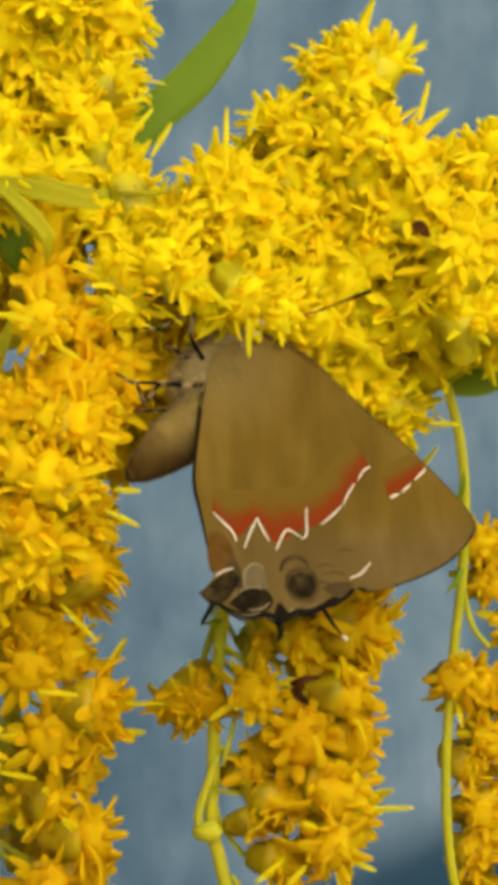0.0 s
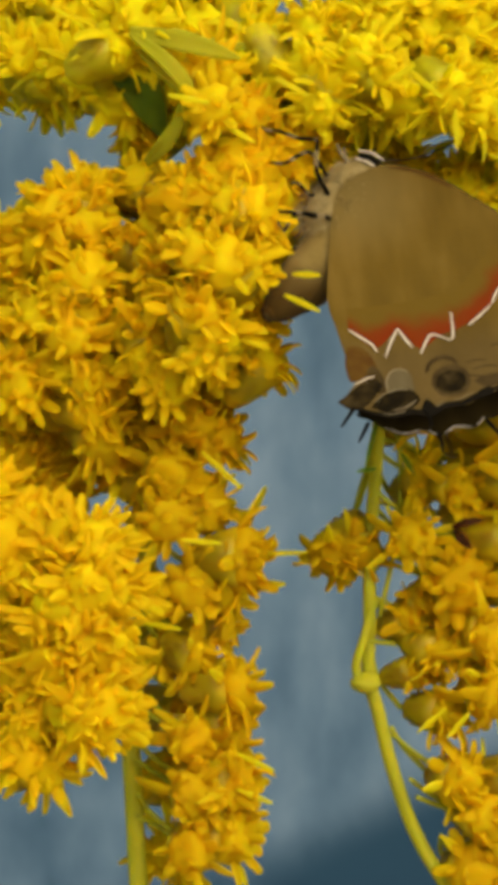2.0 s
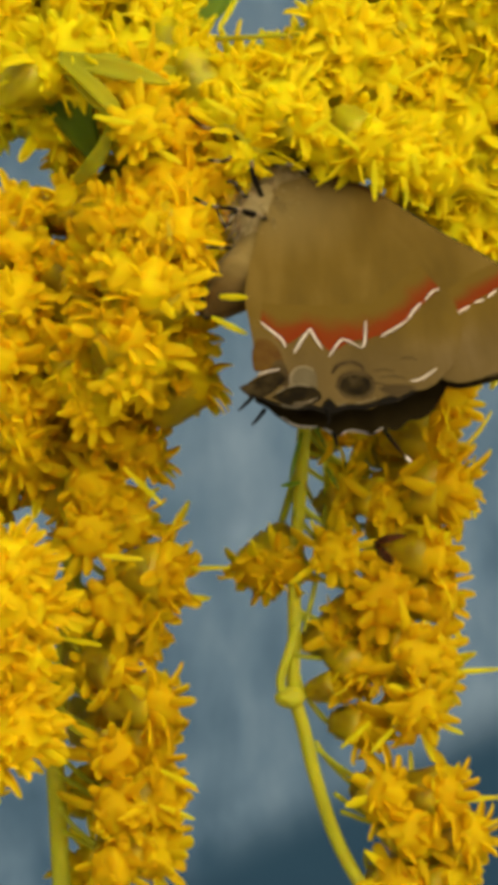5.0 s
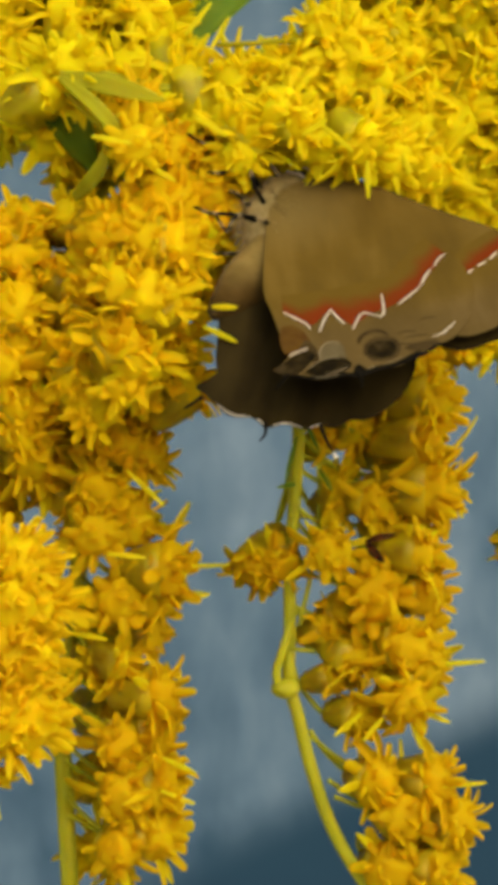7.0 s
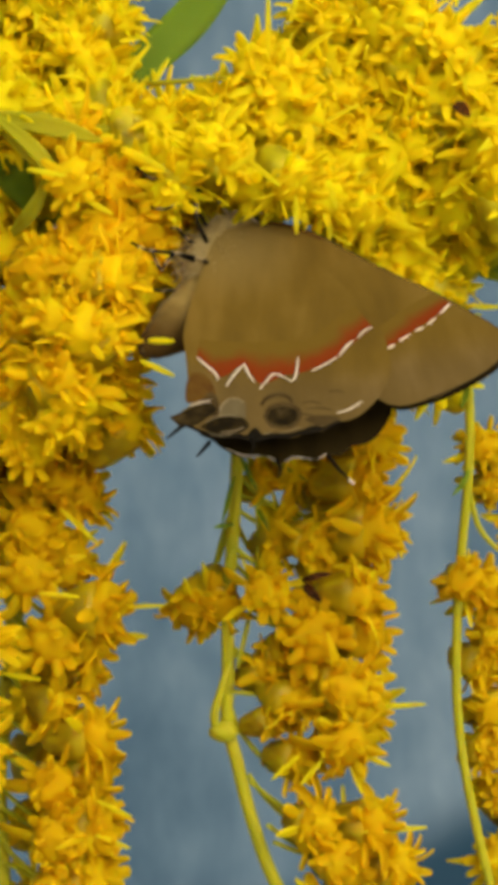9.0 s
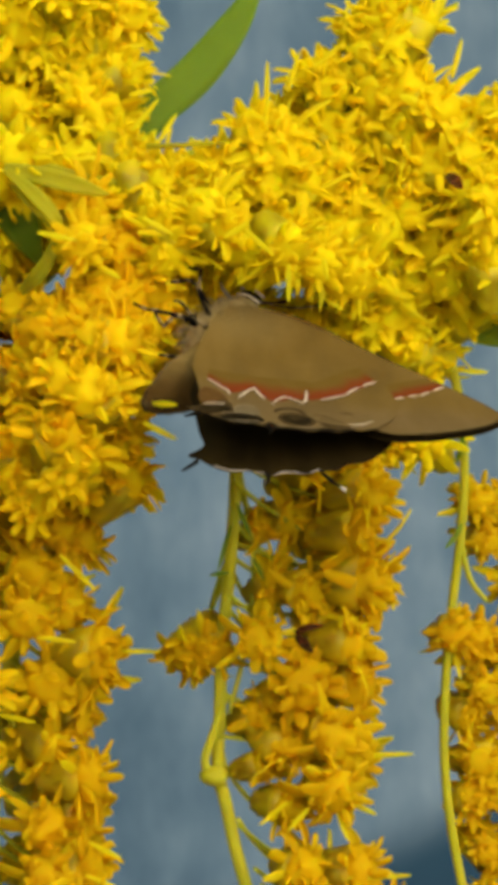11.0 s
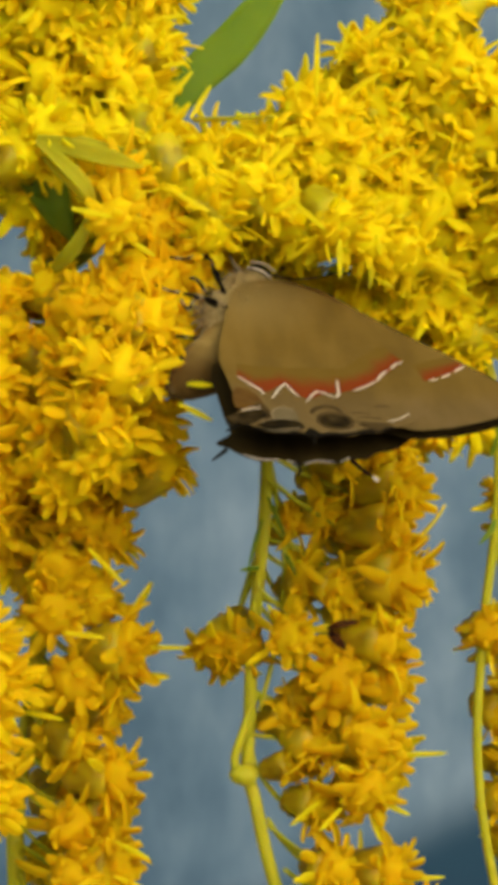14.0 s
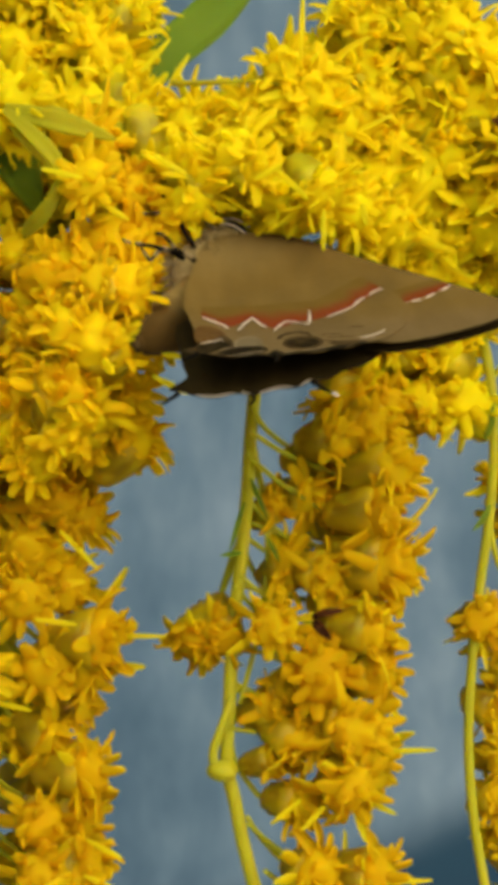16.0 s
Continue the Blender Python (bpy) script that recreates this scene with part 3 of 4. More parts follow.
for s in [(285, 655, 332, 658, -7.5), (270, 690, 330, 720, -7.5), (270, 320, 325, 352, -6), (80, 345, 150, 360, -8), (180, 400, 230, 430, -7)]:
    spike(perch, *s)
leaf_part(perch, [(50, 455, -4), (75, 430, -5), (100, 395, -5), (112, 350, -4)], 0.6, PALE, 0.35, (0.2, -1, 0.2))

# lower left hanging branch
hanging = branch((-500, 700, 16), "hanging goldenrod branch of yellow flowers on a green stem")
stem_part(hanging, [(-500, 700, 16), (-250, 700, 10), (20, 800, 4), (40, 1000, 2), (25, 1200, 1), (-5, 1400, 0), (-5, 1560, 0), (0, 1760, 0)], 0.42, 0.38)
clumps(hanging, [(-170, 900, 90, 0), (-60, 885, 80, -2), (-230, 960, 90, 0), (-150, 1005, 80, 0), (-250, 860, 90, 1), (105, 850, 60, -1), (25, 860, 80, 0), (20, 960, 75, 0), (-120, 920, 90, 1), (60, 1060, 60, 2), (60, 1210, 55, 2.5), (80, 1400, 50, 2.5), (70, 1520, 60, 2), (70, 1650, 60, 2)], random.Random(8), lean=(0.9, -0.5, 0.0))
stalked(hanging, [(158, 925, -1, (1, -0.4, 0.1), 1.1, 40, 930), (110, 900, -2, (0.3, -1, 0.2), 1.1, 40, 900), (70, 985, -2, (0.2, -1, 0), 1.2, 38, 1000), (128, 1045, -1.5, (1, -0.4, 0), 1.15, 36, 1040), (60, 1060, -2.5, (0.3, -1, -0.1), 1.1, 34, 1080),
                  (180, 1132, -2, (1, -0.2, 0), 1.35, 30, 1130), (160, 1185, -1.2, (1, -0.5, 0.1), 1.1, 26, 1190), (100, 1180, -2, (0.4, -1, 0), 1.15, 26, 1200), (150, 1245, -0.5, (1, -0.2, 0.3), 0.8, 20, 1250)], 81)
stalked(hanging, [(98, 1298, -1.5, (0.9, -0.3, -0.5), 1.0, 14, 1270), (155, 1352, -1.5, (1, -0.15, 0.02), 1.3, 4, 1350), (60, 1290, -0.5, (0.5, -0.9, 0), 1.1, 10, 1300), (155, 1425, -1.2, (1, -0.4, -0.15), 1.15, -4, 1420), (90, 1440, -2, (0.5, -1, -0.1), 1.1, -5, 1440),
                  (160, 1520, -1.5, (1, -0.4, -0.1), 1.2, -5, 1500), (95, 1530, -2.2, (0.3, -1, 0.1), 1.15, -5, 1540), (150, 1610, -1.5, (1, -0.4, 0), 1.2, 0, 1600), (85, 1630, -2, (0.2, -1, 0), 1.1, 0, 1640)], 82)
for s in [(120, 950, 186, 1016, -4), (190, 1127, 302, 1126, -2, 0.2), (10, 1240, 76, 1253, -4), (80, 1100, 150, 1108, -4), (170, 1470, 230, 1500, -3), (165, 1530, 225, 1555, -3), (20, 860, 65, 855, -4)]:
    spike(hanging, *s)

# nearest spray, lower left
fore = branch((-508, 900, 16), "goldenrod spray with bright yellow wide-open flowers")
stem_part(fore, [(-508, 900, 16), (-400, 930, 10), (-260, 1040, 3), (-170, 1150, -4), (-110, 1270, -7), (-110, 1400, -7), (-125, 1450, -7)], 0.4, 0.2)
clumps(fore, [(-205, 1110, 85, -8), (-115, 1140, 85, -9), (-55, 1190, 55, -9), (-155, 1260, 85, -9), (-80, 1280, 60, -9), (-205, 1370, 80, -8), (-120, 1400, 65, -9),
            (-75, 1390, 40, -9), (-195, 1480, 60, -8), (-295, 1030, 90, -6), (-305, 1180, 90, -6), (-305, 1330, 90, -6)], random.Random(9), lean=(0.2, -0.9, 0.1), kind="bright")

# branch hanging under the butterfly, flowers along one side
under = branch((520, 240, 4), "hanging goldenrod branch with yellow flowers along one side")
stem_part(under, [(520, 240, 4), (480, 440, 5), (455, 620, 3), (440, 780, 1), (435, 880, 0), (425, 1000, 0), (412, 1120, 0), (408, 1250, 0), (404, 1340, 0), (418, 1400, 0), (440, 1500, 0), (480, 1620, 0), (560, 1760, 0)], 0.27, 0.28)
stem_part(under, [(440, 780, 1), (462, 900, 0.5), (470, 1000, 0.4), (455, 1120, 0.2), (425, 1240, 0)], 0.14, 0.1, "twig")
stem_part(under, [(418, 1210, 0), (396, 1275, -0.5), (382, 1318, -0.6), (384, 1345, -0.6)], 0.16, 0.2, "twig")
ball_bud(under, at(398, 1352, -0.5), (0.62, 0.5, 0.42))
for u, v, x, z in [(430, 900, 405, 985), (425, 985, 390, 990), (440, 860, 470, 930), (470, 960, 490, 1000)]:
    leaf_part(under, [(u, v, -0.5), ((u + x) / 2, (v + z) / 2, -1), (x, z, -1)], 0.22, LEAF, 0.2)
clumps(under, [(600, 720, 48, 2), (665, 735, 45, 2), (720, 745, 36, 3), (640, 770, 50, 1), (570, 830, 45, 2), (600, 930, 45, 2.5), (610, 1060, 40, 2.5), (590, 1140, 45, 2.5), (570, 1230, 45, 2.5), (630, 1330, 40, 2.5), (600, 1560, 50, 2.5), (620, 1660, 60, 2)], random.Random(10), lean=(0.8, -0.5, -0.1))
stalked(under, [(670, 842, 0.3, (1, -0.3, 0.12), 1.2, 437, 850), (650, 915, -0.5, (1, -0.4, 0), 1.15, 434, 890), (535, 890, 1.0, (0.8, -0.5, -0.1), 1.05, 436, 870), (575, 790, 0.5, (0.9, -0.4, 0.2), 1.1, 440, 800), (660, 1000, 0, (1, -0.25, -0.05), 1.5, 430, 960),
                (640, 1112, -0.6, (1, -0.3, 0.02), 1.15, 420, 1090), (482, 1105, -1.0, (0.1, -1, 0.1), 1.0, 415, 1110), (505, 1010, 0.5, (0.6, -0.6, 0.3), 1.0, 426, 1000), (560, 1020, -0.5, (0.8, -0.7, -0.2), 1.0, 424, 1020)], 101)
stalked(under, [(560, 1185, -0.7, (0.3, -1, 0), 1.25, 410, 1180), (650, 1188, 0, (0.9, -0.5, 0.1), 1.1, 410, 1200), (615, 1280, -0.7, (0.5, -0.9, 0), 1.25, 406, 1270), (515, 1300, 0, (0.8, -0.3, -0.5), 1.05, 408, 1240), (610, 1375, -0.8, (0.3, -0.8, -0.5), 1.2, 406, 1350), (525, 1405, 0.3, (0.8, -0.4, -0.1), 1.05, 410, 1370), (500, 1215, 0.5, (0.7, -0.5, 0.4), 0.95, 409, 1240),
                (555, 1525, -0.3, (0.6, -0.8, -0.1), 1.2, 440, 1500), (648, 1525, 0, (0.95, -0.4, 0.05), 1.25, 440, 1510), (600, 1590, -0.4, (0.5, -0.9, 0), 1.2, 470, 1590), (690, 1600, 0, (0.95, -0.4, 0), 1.2, 480, 1620), (570, 1680, 0, (0.4, -0.9, 0), 1.2, 520, 1690), (660, 1690, 0, (0.9, -0.5, 0), 1.2, 520, 1690)], 102)
for s in [(640, 1318, 756, 1313, 0), (530, 1400, 480, 1440, -2), (570, 1410, 530, 1452, -2), (640, 1400, 690, 1422, -1), (620, 1420, 640, 1470, -1), (640, 1538, 752, 1532, -1), (715, 1010, 722, 1055, 0), (440, 1050, 470, 1110, -1), (626, 1086, 628, 1062, -1.5), (642, 1088, 648, 1064, -1.5), (656, 1092, 676, 1076, -1.5)]:
    spike(under, *s)

stalked(under, [(352, 1125, 0.4, (-0.5, -0.5, -0.8), 1.1, 428, 1020), (390, 1120, 0.2, (0.0, -0.7, -0.8), 1.05, 428, 1020)], 103)

leaf_part(under, [(545, 1092, -3.6), (570, 1084, -4), (600, 1080, -3.6)], 0.3, BROWN, 0.3, label="withered brown bract")
leaf_part(under, [(548, 1098, -3.7), (560, 1112, -4), (578, 1130, -3.6)], 0.4, BROWN, 0.3, label="withered brown bract")

stalked(under, [(478, 905, 0.6, (0.6, -0.4, 0.5), 0.8, 434, 960), (470, 1245, 0.2, (0.7, -0.4, 0.3), 0.85, 408, 1300), (478, 1335, 0.3, (0.8, -0.3, 0.2), 0.8, 406, 1380), (600, 1080, 0.6, (0.9, -0.4, -0.2), 1.1, 420, 1110), (690, 1000, 0.8, (1, -0.1, -0.1), 0.9, 430, 1000), (570, 1290, 0.4, (0.6, -0.8, 0.3), 1.1, 408, 1330)], 104)

# far right hanging stem
side = branch((770, 430, 3), "thin hanging goldenrod stem with small yellow flowers")
stem_part(side, [(770, 430, 3), (815, 570, 3), (842, 680, 3), (850, 800, 3), (842, 930, 3), (826, 1060, 3), (812, 1250, 3), (818, 1400, 3), (845, 1560, 3), (880, 1720, 3)], 0.22, 0.2)
stem_part(side, [(842, 930, 3), (860, 1000, 3), (890, 1040, 3)], 0.15, 0.1, "twig")
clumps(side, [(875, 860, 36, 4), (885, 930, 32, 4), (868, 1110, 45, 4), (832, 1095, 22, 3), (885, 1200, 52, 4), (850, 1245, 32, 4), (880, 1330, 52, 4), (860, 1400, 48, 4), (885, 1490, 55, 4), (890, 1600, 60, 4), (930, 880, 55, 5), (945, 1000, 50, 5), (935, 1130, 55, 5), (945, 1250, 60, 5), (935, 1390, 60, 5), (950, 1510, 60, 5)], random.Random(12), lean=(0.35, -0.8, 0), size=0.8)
for u, v, x, z in [(845, 900, 815, 945), (835, 790, 848, 730)]:
    leaf_part(side, [(u, v, 2.6), ((u + x) / 2 + 4, (v + z) / 2, 2.4), (x, z, 2.4)], 0.26, LEAF, 0.2)


# ---- the butterfly ----
def wing_at(u, v, lift=0.0):
    """Wing-plane place in metres from wing plan marks; lift in millimetres towards the outside of the wing."""
    x, z = 0.02546 * (u - 400) - 0.000435 * (v - 640), -0.02282 * (v - 640)
    return Vector(((0.9302 * x + 0.0739 * z) * MM, -lift * MM, (0.9913 * z + 0.0174 * x) * MM))


def pleat(co, curl=0.012):
    """The wing bows outward towards its rim, with gentle folds along the veins; the hindwing's outer edge curls outward."""
    r = math.hypot(co.x, co.z) / MM
    a = math.atan2(co.z, co.x)
    bow = 0.0002 * co.x ** 2 - 0.0021 * co.x * co.z + 0.0089 * co.z ** 2
    return (-bow / MM ** 2 + 0.008 * math.sin(a * 26) * min(1, r / 5) + 0.004 * r * math.sin(a * 3.0) - curl * min(1.0, max(0.0, (7.0 - co.x / MM) / 4)) * max(0.0, -6.6 - co.z / MM) ** 2) * MM


def blade(name, marks, parent, inner_dark, lift, label="", curl=0.0):
    """A wing: brown scales outside, dark inside, rippled along the veins, with a thin edge."""
    bm = bmesh.new()
    line = smooth_line([wing_at(u, v) for u, v in marks + marks[:1]], 4)[:-1]
    ring = [bm.verts.new(p) for p in line]
    edges = [bm.edges.new((a, b)) for a, b in zip(ring, ring[1:] + ring[:1])]
    bmesh.ops.triangle_fill(bm, edges=edges, use_beauty=True)
    for _ in range(3):
        long = [e for e in bm.edges if e.calc_length() > 0.5 * MM]
        bmesh.ops.subdivide_edges(bm, edges=long, cuts=1)
        bmesh.ops.triangulate(bm, faces=bm.faces[:])
    bmesh.ops.recalc_face_normals(bm, faces=bm.faces[:])
    if sum(f.normal.y for f in bm.faces) > 0:
        bmesh.ops.reverse_faces(bm, faces=bm.faces[:])
    outer = bm.faces[:]
    got = bmesh.ops.duplicate(bm, geom=bm.verts[:] + bm.edges[:] + outer)
    back = [f for f in got["geom"] if isinstance(f, bmesh.types.BMFace)]
    far = {v for f in back for v in f.verts}
    for v in bm.verts:
        v.co.y += pleat(v.co, curl) - lift * MM + (0.015 * MM if v in far else 0.0)
    bmesh.ops.reverse_faces(bm, faces=back)
    bound = [e for e in bm.edges if e.is_boundary]
    bmesh.ops.bridge_loops(bm, edges=bound)
    for e in bound:
        e.smooth = False
    marks_back = set(back)
    for f in bm.faces:
        f.material_index = 1 if (f in marks_back) != inner_dark else 0
    me = mesh_of(name, bm, WING)
    me.materials.append(WING_IN)
    ob = part(name, me, None, parent, label)
    return ob


def ribbon(name, marks, width, mat, parent, lift, taper=True, label="", curl=0.012):
    """A stripe of scales on a wing: a thin raised band along a line of wing plan marks."""
    line = smooth_line([wing_at(u, v) for u, v in marks], 4)
    n = len(line)
    bm = bmesh.new()
    rows = []
    for k, p in enumerate(line):
        d = (line[min(k + 1, n - 1)] - line[max(k - 1, 0)]).normalized()
        s = Vector((-d.z, 0, d.x))
        w = width * MM / 2 * ((0.55 + 0.45 * math.sin(math.pi * k / (n - 1))) if taper else 1.0)
        row = []
        for j, h in ((-1, 0.0), (-0.6, 0.01), (0.6, 0.01), (1, 0.0)):
            q = p + s * w * j
            row.append(bm.verts.new((q.x, pleat(q, curl) - (lift + h) * MM, q.z)))
        rows.append(row)
    for a, b in zip(rows, rows[1:]):
        for j in range(3):
            bm.faces.new((a[j], a[j + 1], b[j + 1], b[j]))
    if sum(f.normal.y for f in bm.faces) > 0:
        bmesh.ops.reverse_faces(bm, faces=bm.faces[:])
    return part(name, bm, mat, parent, label)


def patch(name, marks, mat, parent, lift, label="", curl=0.012):
    """A field of scales inside a smooth outline of wing plan marks."""
    line = smooth_line([wing_at(u, v) for u, v in marks + marks[:1]], 4)[:-1]
    mid = sum(line, Vector()) / len(line)
    bm = bmesh.new()
    def put(q, h):
        return bm.verts.new((q.x, pleat(q, curl) - (lift + h) * MM, q.z))
    c, rings = put(mid, 0.008), [[put(mid.lerp(q, k), h) for q in line] for k, h in ((0.35, 0.008), (0.7, 0.007), (1.0, 0.0))]
    n = len(line)
    for j in range(n):
        bm.faces.new((c, rings[0][j], rings[0][(j + 1) % n]))
        for r, q in zip(rings, rings[1:]):
            bm.faces.new((r[j], q[j], q[(j + 1) % n], r[(j + 1) % n]))
    if sum(f.normal.y for f in bm.faces) > 0:
        bmesh.ops.reverse_faces(bm, faces=bm.faces[:])
    return part(name, bm, mat, parent, label)


def wire(name, points, radii, mats, parent, bands=0):
    """A thin leg, feeler or wing tail; with bands, its scales alternate dark and pale."""
    bm = bmesh.new()
    line = smooth_line(points, 8)
    tube(bm, line, radii, 7)
    if bands:
        for f in bm.faces:
            c = f.calc_center_median()
            k = min(range(len(line)), key=lambda i: (line[i] - c).length)
            f.material_index = 1 if int(k * bands / len(line)) % 3 == 2 else 0
    me = mesh_of(name, bm, mats[0])
    for m in mats[1:]:
        me.materials.append(m)
    return part(name, me, None, parent)


def ball(name, centre, radii, mat, parent, turn=None, rough=0.04, seed=1):
    """A rounded, slightly uneven body piece; centre and radii in millimetres from the hinge."""
    bm = bmesh.new()
    bmesh.ops.create_icosphere(bm, subdivisions=3, radius=1)
    m = Matrix.Translation(Vector(centre) * MM) @ (turn or Matrix.Identity(4)) @ Matrix.Diagonal((*[r * MM for r in radii], 1))
    for v in bm.verts:
        v.co *= 1 + rough * noise.noise(v.co * 4 + Vector((seed, 0, 0)))
    bmesh.ops.transform(bm, matrix=m, verts=bm.verts)
    return part(name, bm, mat, parent)


FOREWING = [(405, 610), (440, 591), (480, 594), (540, 625), (600, 680), (660, 735), (720, 785), (780, 845), (822, 892), (846, 935), (828, 968), (790, 1000), (740, 1025), (690, 1041), (630, 1040), (560, 950), (470, 780), (400, 660)]
HINDWING = [(392, 612), (430, 600), (480, 620), (560, 690), (625, 765), (668, 830), (690, 900), (685, 965), (658, 1020), (636, 1040), (616, 1046), (598, 1068), (572, 1072), (552, 1088), (518, 1084), (492, 1100), (466, 1086), (432, 1092), (402, 1076), (382, 1058), (362, 1046),
            (384, 1012), (374, 970), (360, 900), (350, 850), (354, 780), (362, 700), (374, 640)]


def red_material():
    """Red-orange scales that thin out into the brown along the inner side."""
    m, nodes, links, b = material("red_band", 0.75)
    uv = nodes.new("ShaderNodeUVMap")
    sep = nodes.new("ShaderNodeSeparateXYZ")
    links.new(uv.outputs[0], sep.inputs[0])
    n = noise_node(nodes, links, 1500, 4.0)
    add = nodes.new("ShaderNodeMath")
    add.operation = "MULTIPLY_ADD"
    links.new(n.outputs["Fac"], add.inputs[0])
    add.inputs[1].default_value = 0.55
    links.new(sep.outputs[1], add.inputs[2])
    r = ramp(nodes, [(0.2, (0.125, 0.014, 0.001)), (0.55, (0.112, 0.021, 0.002)), (0.8, (0.094, 0.041, 0.0045)), (0.97, (0.088, 0.0527, 0.0056))])
    links.new(add.outputs[0], r.inputs[0])
    links.new(r.outputs[0], b.inputs["Base Color"])
    b.inputs["Specular IOR Level"].default_value = 0.03
    b.inputs["Sheen Weight"].default_value = 0.06
    b.inputs["Sheen Tint"].default_value = (1.0, 0.78, 0.42, 1)
    bump = nodes.new("ShaderNodeBump")
    fine = noise_node(nodes, links, 9000, 2.0)
    bump.inputs["Strength"].default_value, bump.inputs["Distance"].default_value = 0.35, 0.00004
    links.new(fine.outputs["Fac"], bump.inputs["Height"])
    links.new(bump.outputs[0], b.inputs["Normal"])
    return m


RED_BAND = red_material()


def band(marks, tops, parent, lift, curl=0.012):
    """The red field between a lower line and an upper line of wing plan marks; it fades upward."""
    low, high = smooth_line([wing_at(u, v) for u, v in marks], 5), smooth_line([wing_at(u, v) for u, v in tops], 5)
    bm = bmesh.new()
    layer = bm.loops.layers.uv.new("UVMap")
    rows = []
    for a, b in zip(low, high):
        row = []
        for k in range(6):
            q = a.lerp(b, k / 5)
            row.append((bm.verts.new((q.x, pleat(q, curl) - lift * MM, q.z)), k / 5))
        rows.append(row)
    for a, b in zip(rows, rows[1:]):
        for k in range(5):
            f = bm.faces.new([x[0] for x in (a[k], b[k], b[k + 1], a[k + 1])])
            for loop, x in zip(f.loops, (a[k], b[k], b[k + 1], a[k + 1])):
                loop[layer].uv = (0.5, x[1])
    if sum(f.normal.y for f in bm.faces) > 0:
        bmesh.ops.reverse_faces(bm, faces=bm.faces[:])
    return part("red_band", bm, RED_BAND, parent, "red-orange band")


butterfly = empty("butterfly", at(400, 640, -4))
tagged(butterfly, "small brown hairstreak butterfly with red bands and white zigzag lines", "butterfly")
near_fore = blade("forewing", FOREWING, butterfly, False, 0.0)
near_hind = blade("hindwing", HINDWING, butterfly, False, 0.022, curl=0.012)
far_fore = blade("forewing", FOREWING, butterfly, True, -0.04)
far_hind = blade("hindwing", HINDWING, butterfly, True, -0.1)

L = 0.034
band([(380, 908), (420, 950), (455, 922), (488, 962), (520, 942), (543, 936), (568, 924), (604, 896), (630, 858), (654, 826)], [(378, 866), (420, 868), (455, 868), (488, 866), (515, 862), (535, 862), (548, 862), (572, 836), (600, 800), (622, 778)], near_hind, L)
band([(640, 915), (692, 878), (722, 859), (756, 831)], [(620, 872), (668, 836), (700, 816), (735, 798)], near_fore, 0.004, 0.0)
for marks in ([(380, 908), (398, 926), (414, 942), (420, 958)], [(434, 970), (444, 942), (456, 918)], [(456, 918), (464, 936), (476, 958)],
              [(488, 974), (502, 944), (512, 940), (532, 952)], [(532, 956), (541, 945), (541, 900)], [(566, 930), (586, 914), (604, 896)], [(606, 894), (616, 872), (626, 858)], [(632, 852), (642, 834), (654, 826)]):
    ribbon("dark_seam", marks, 0.15, DUSK, near_hind, L + 0.004)
    ribbon("white_line", marks, 0.082, WHITE, near_hind, L + 0.010)
for marks in ([(636, 916), (654, 906)], [(662, 900), (682, 888)], [(690, 882), (706, 876)], [(712, 872), (728, 858)], [(736, 850), (756, 830)]):
    ribbon("white_line", marks, 0.075, WHITE, near_fore, 0.007, curl=0.0)
ribbon("red_edge", [(462, 596), (494, 605), (524, 622), (560, 650)], 0.2, RUST, near_fore, 0.006, curl=0.0)
ribbon("dark_margin", [(480, 596), (540, 627), (600, 682), (660, 737), (720, 787), (780, 847), (822, 894), (844, 932)], 0.05, DUSK, near_fore, 0.008, True, curl=0.0)
patch("rust_patch", [(376, 940), (396, 944), (412, 966), (420, 1002), (392, 1008), (376, 1010), (370, 970)], RUST, near_hind, L - 0.006)
ribbon("white_line", [(614, 1025), (632, 1018), (652, 997)], 0.06, WHITE, near_hind, L + 0.02)
# grey field, black-pupilled spots with pale rims, dark lobe at the inner corner
patch("grey_patch", [(432, 1036), (434, 1010), (448, 998), (466, 1004), (472, 1030), (470, 1050), (446, 1052)], GREY, near_hind, L)
ribbon("pale_line", [(434, 1042), (431, 1022), (438, 1004), (452, 998), (466, 1006)], 0.05, PALE_RIM, near_hind, L + 0.012)
patch("eyespot", [(404, 1068), (422, 1046), (446, 1038), (470, 1045), (480, 1066), (464, 1082), (434, 1085)], SPOT, near_hind, L + 0.014)
for marks in ([(412, 1058), (428, 1044), (446, 1039), (462, 1042)], [(438, 1079), (458, 1077), (474, 1066)]):
    ribbon("pale_line", marks, 0.04, PALE_RIM, near_hind, L + 0.022)
patch("eyespot_rim", [(500, 1040), (506, 1014), (530, 1004), (554, 1016), (560, 1042), (546, 1064), (516, 1064)], DUSK, near_hind, L + 0.002)
patch("eyespot", [(506, 1042), (512, 1022), (530, 1014), (548, 1022), (553, 1042), (540, 1058), (518, 1058)], SPOT, near_hind, L + 0.012)
ribbon("dark_arc", [(494, 1012), (501, 995), (519, 986), (536, 993), (543, 1008)], 0.2, DUSK, near_hind, L + 0.006)
patch("anal_lobe", [(354, 1048), (372, 1034), (392, 1018), (414, 1012), (424, 1026), (414, 1044), (398, 1064), (376, 1070)], SPOT, near_hind, L + 0.012)
ribbon("white_line", [(414, 1006), (398, 1010), (382, 1019)], 0.05, WHITE, near_hind, L + 0.026)
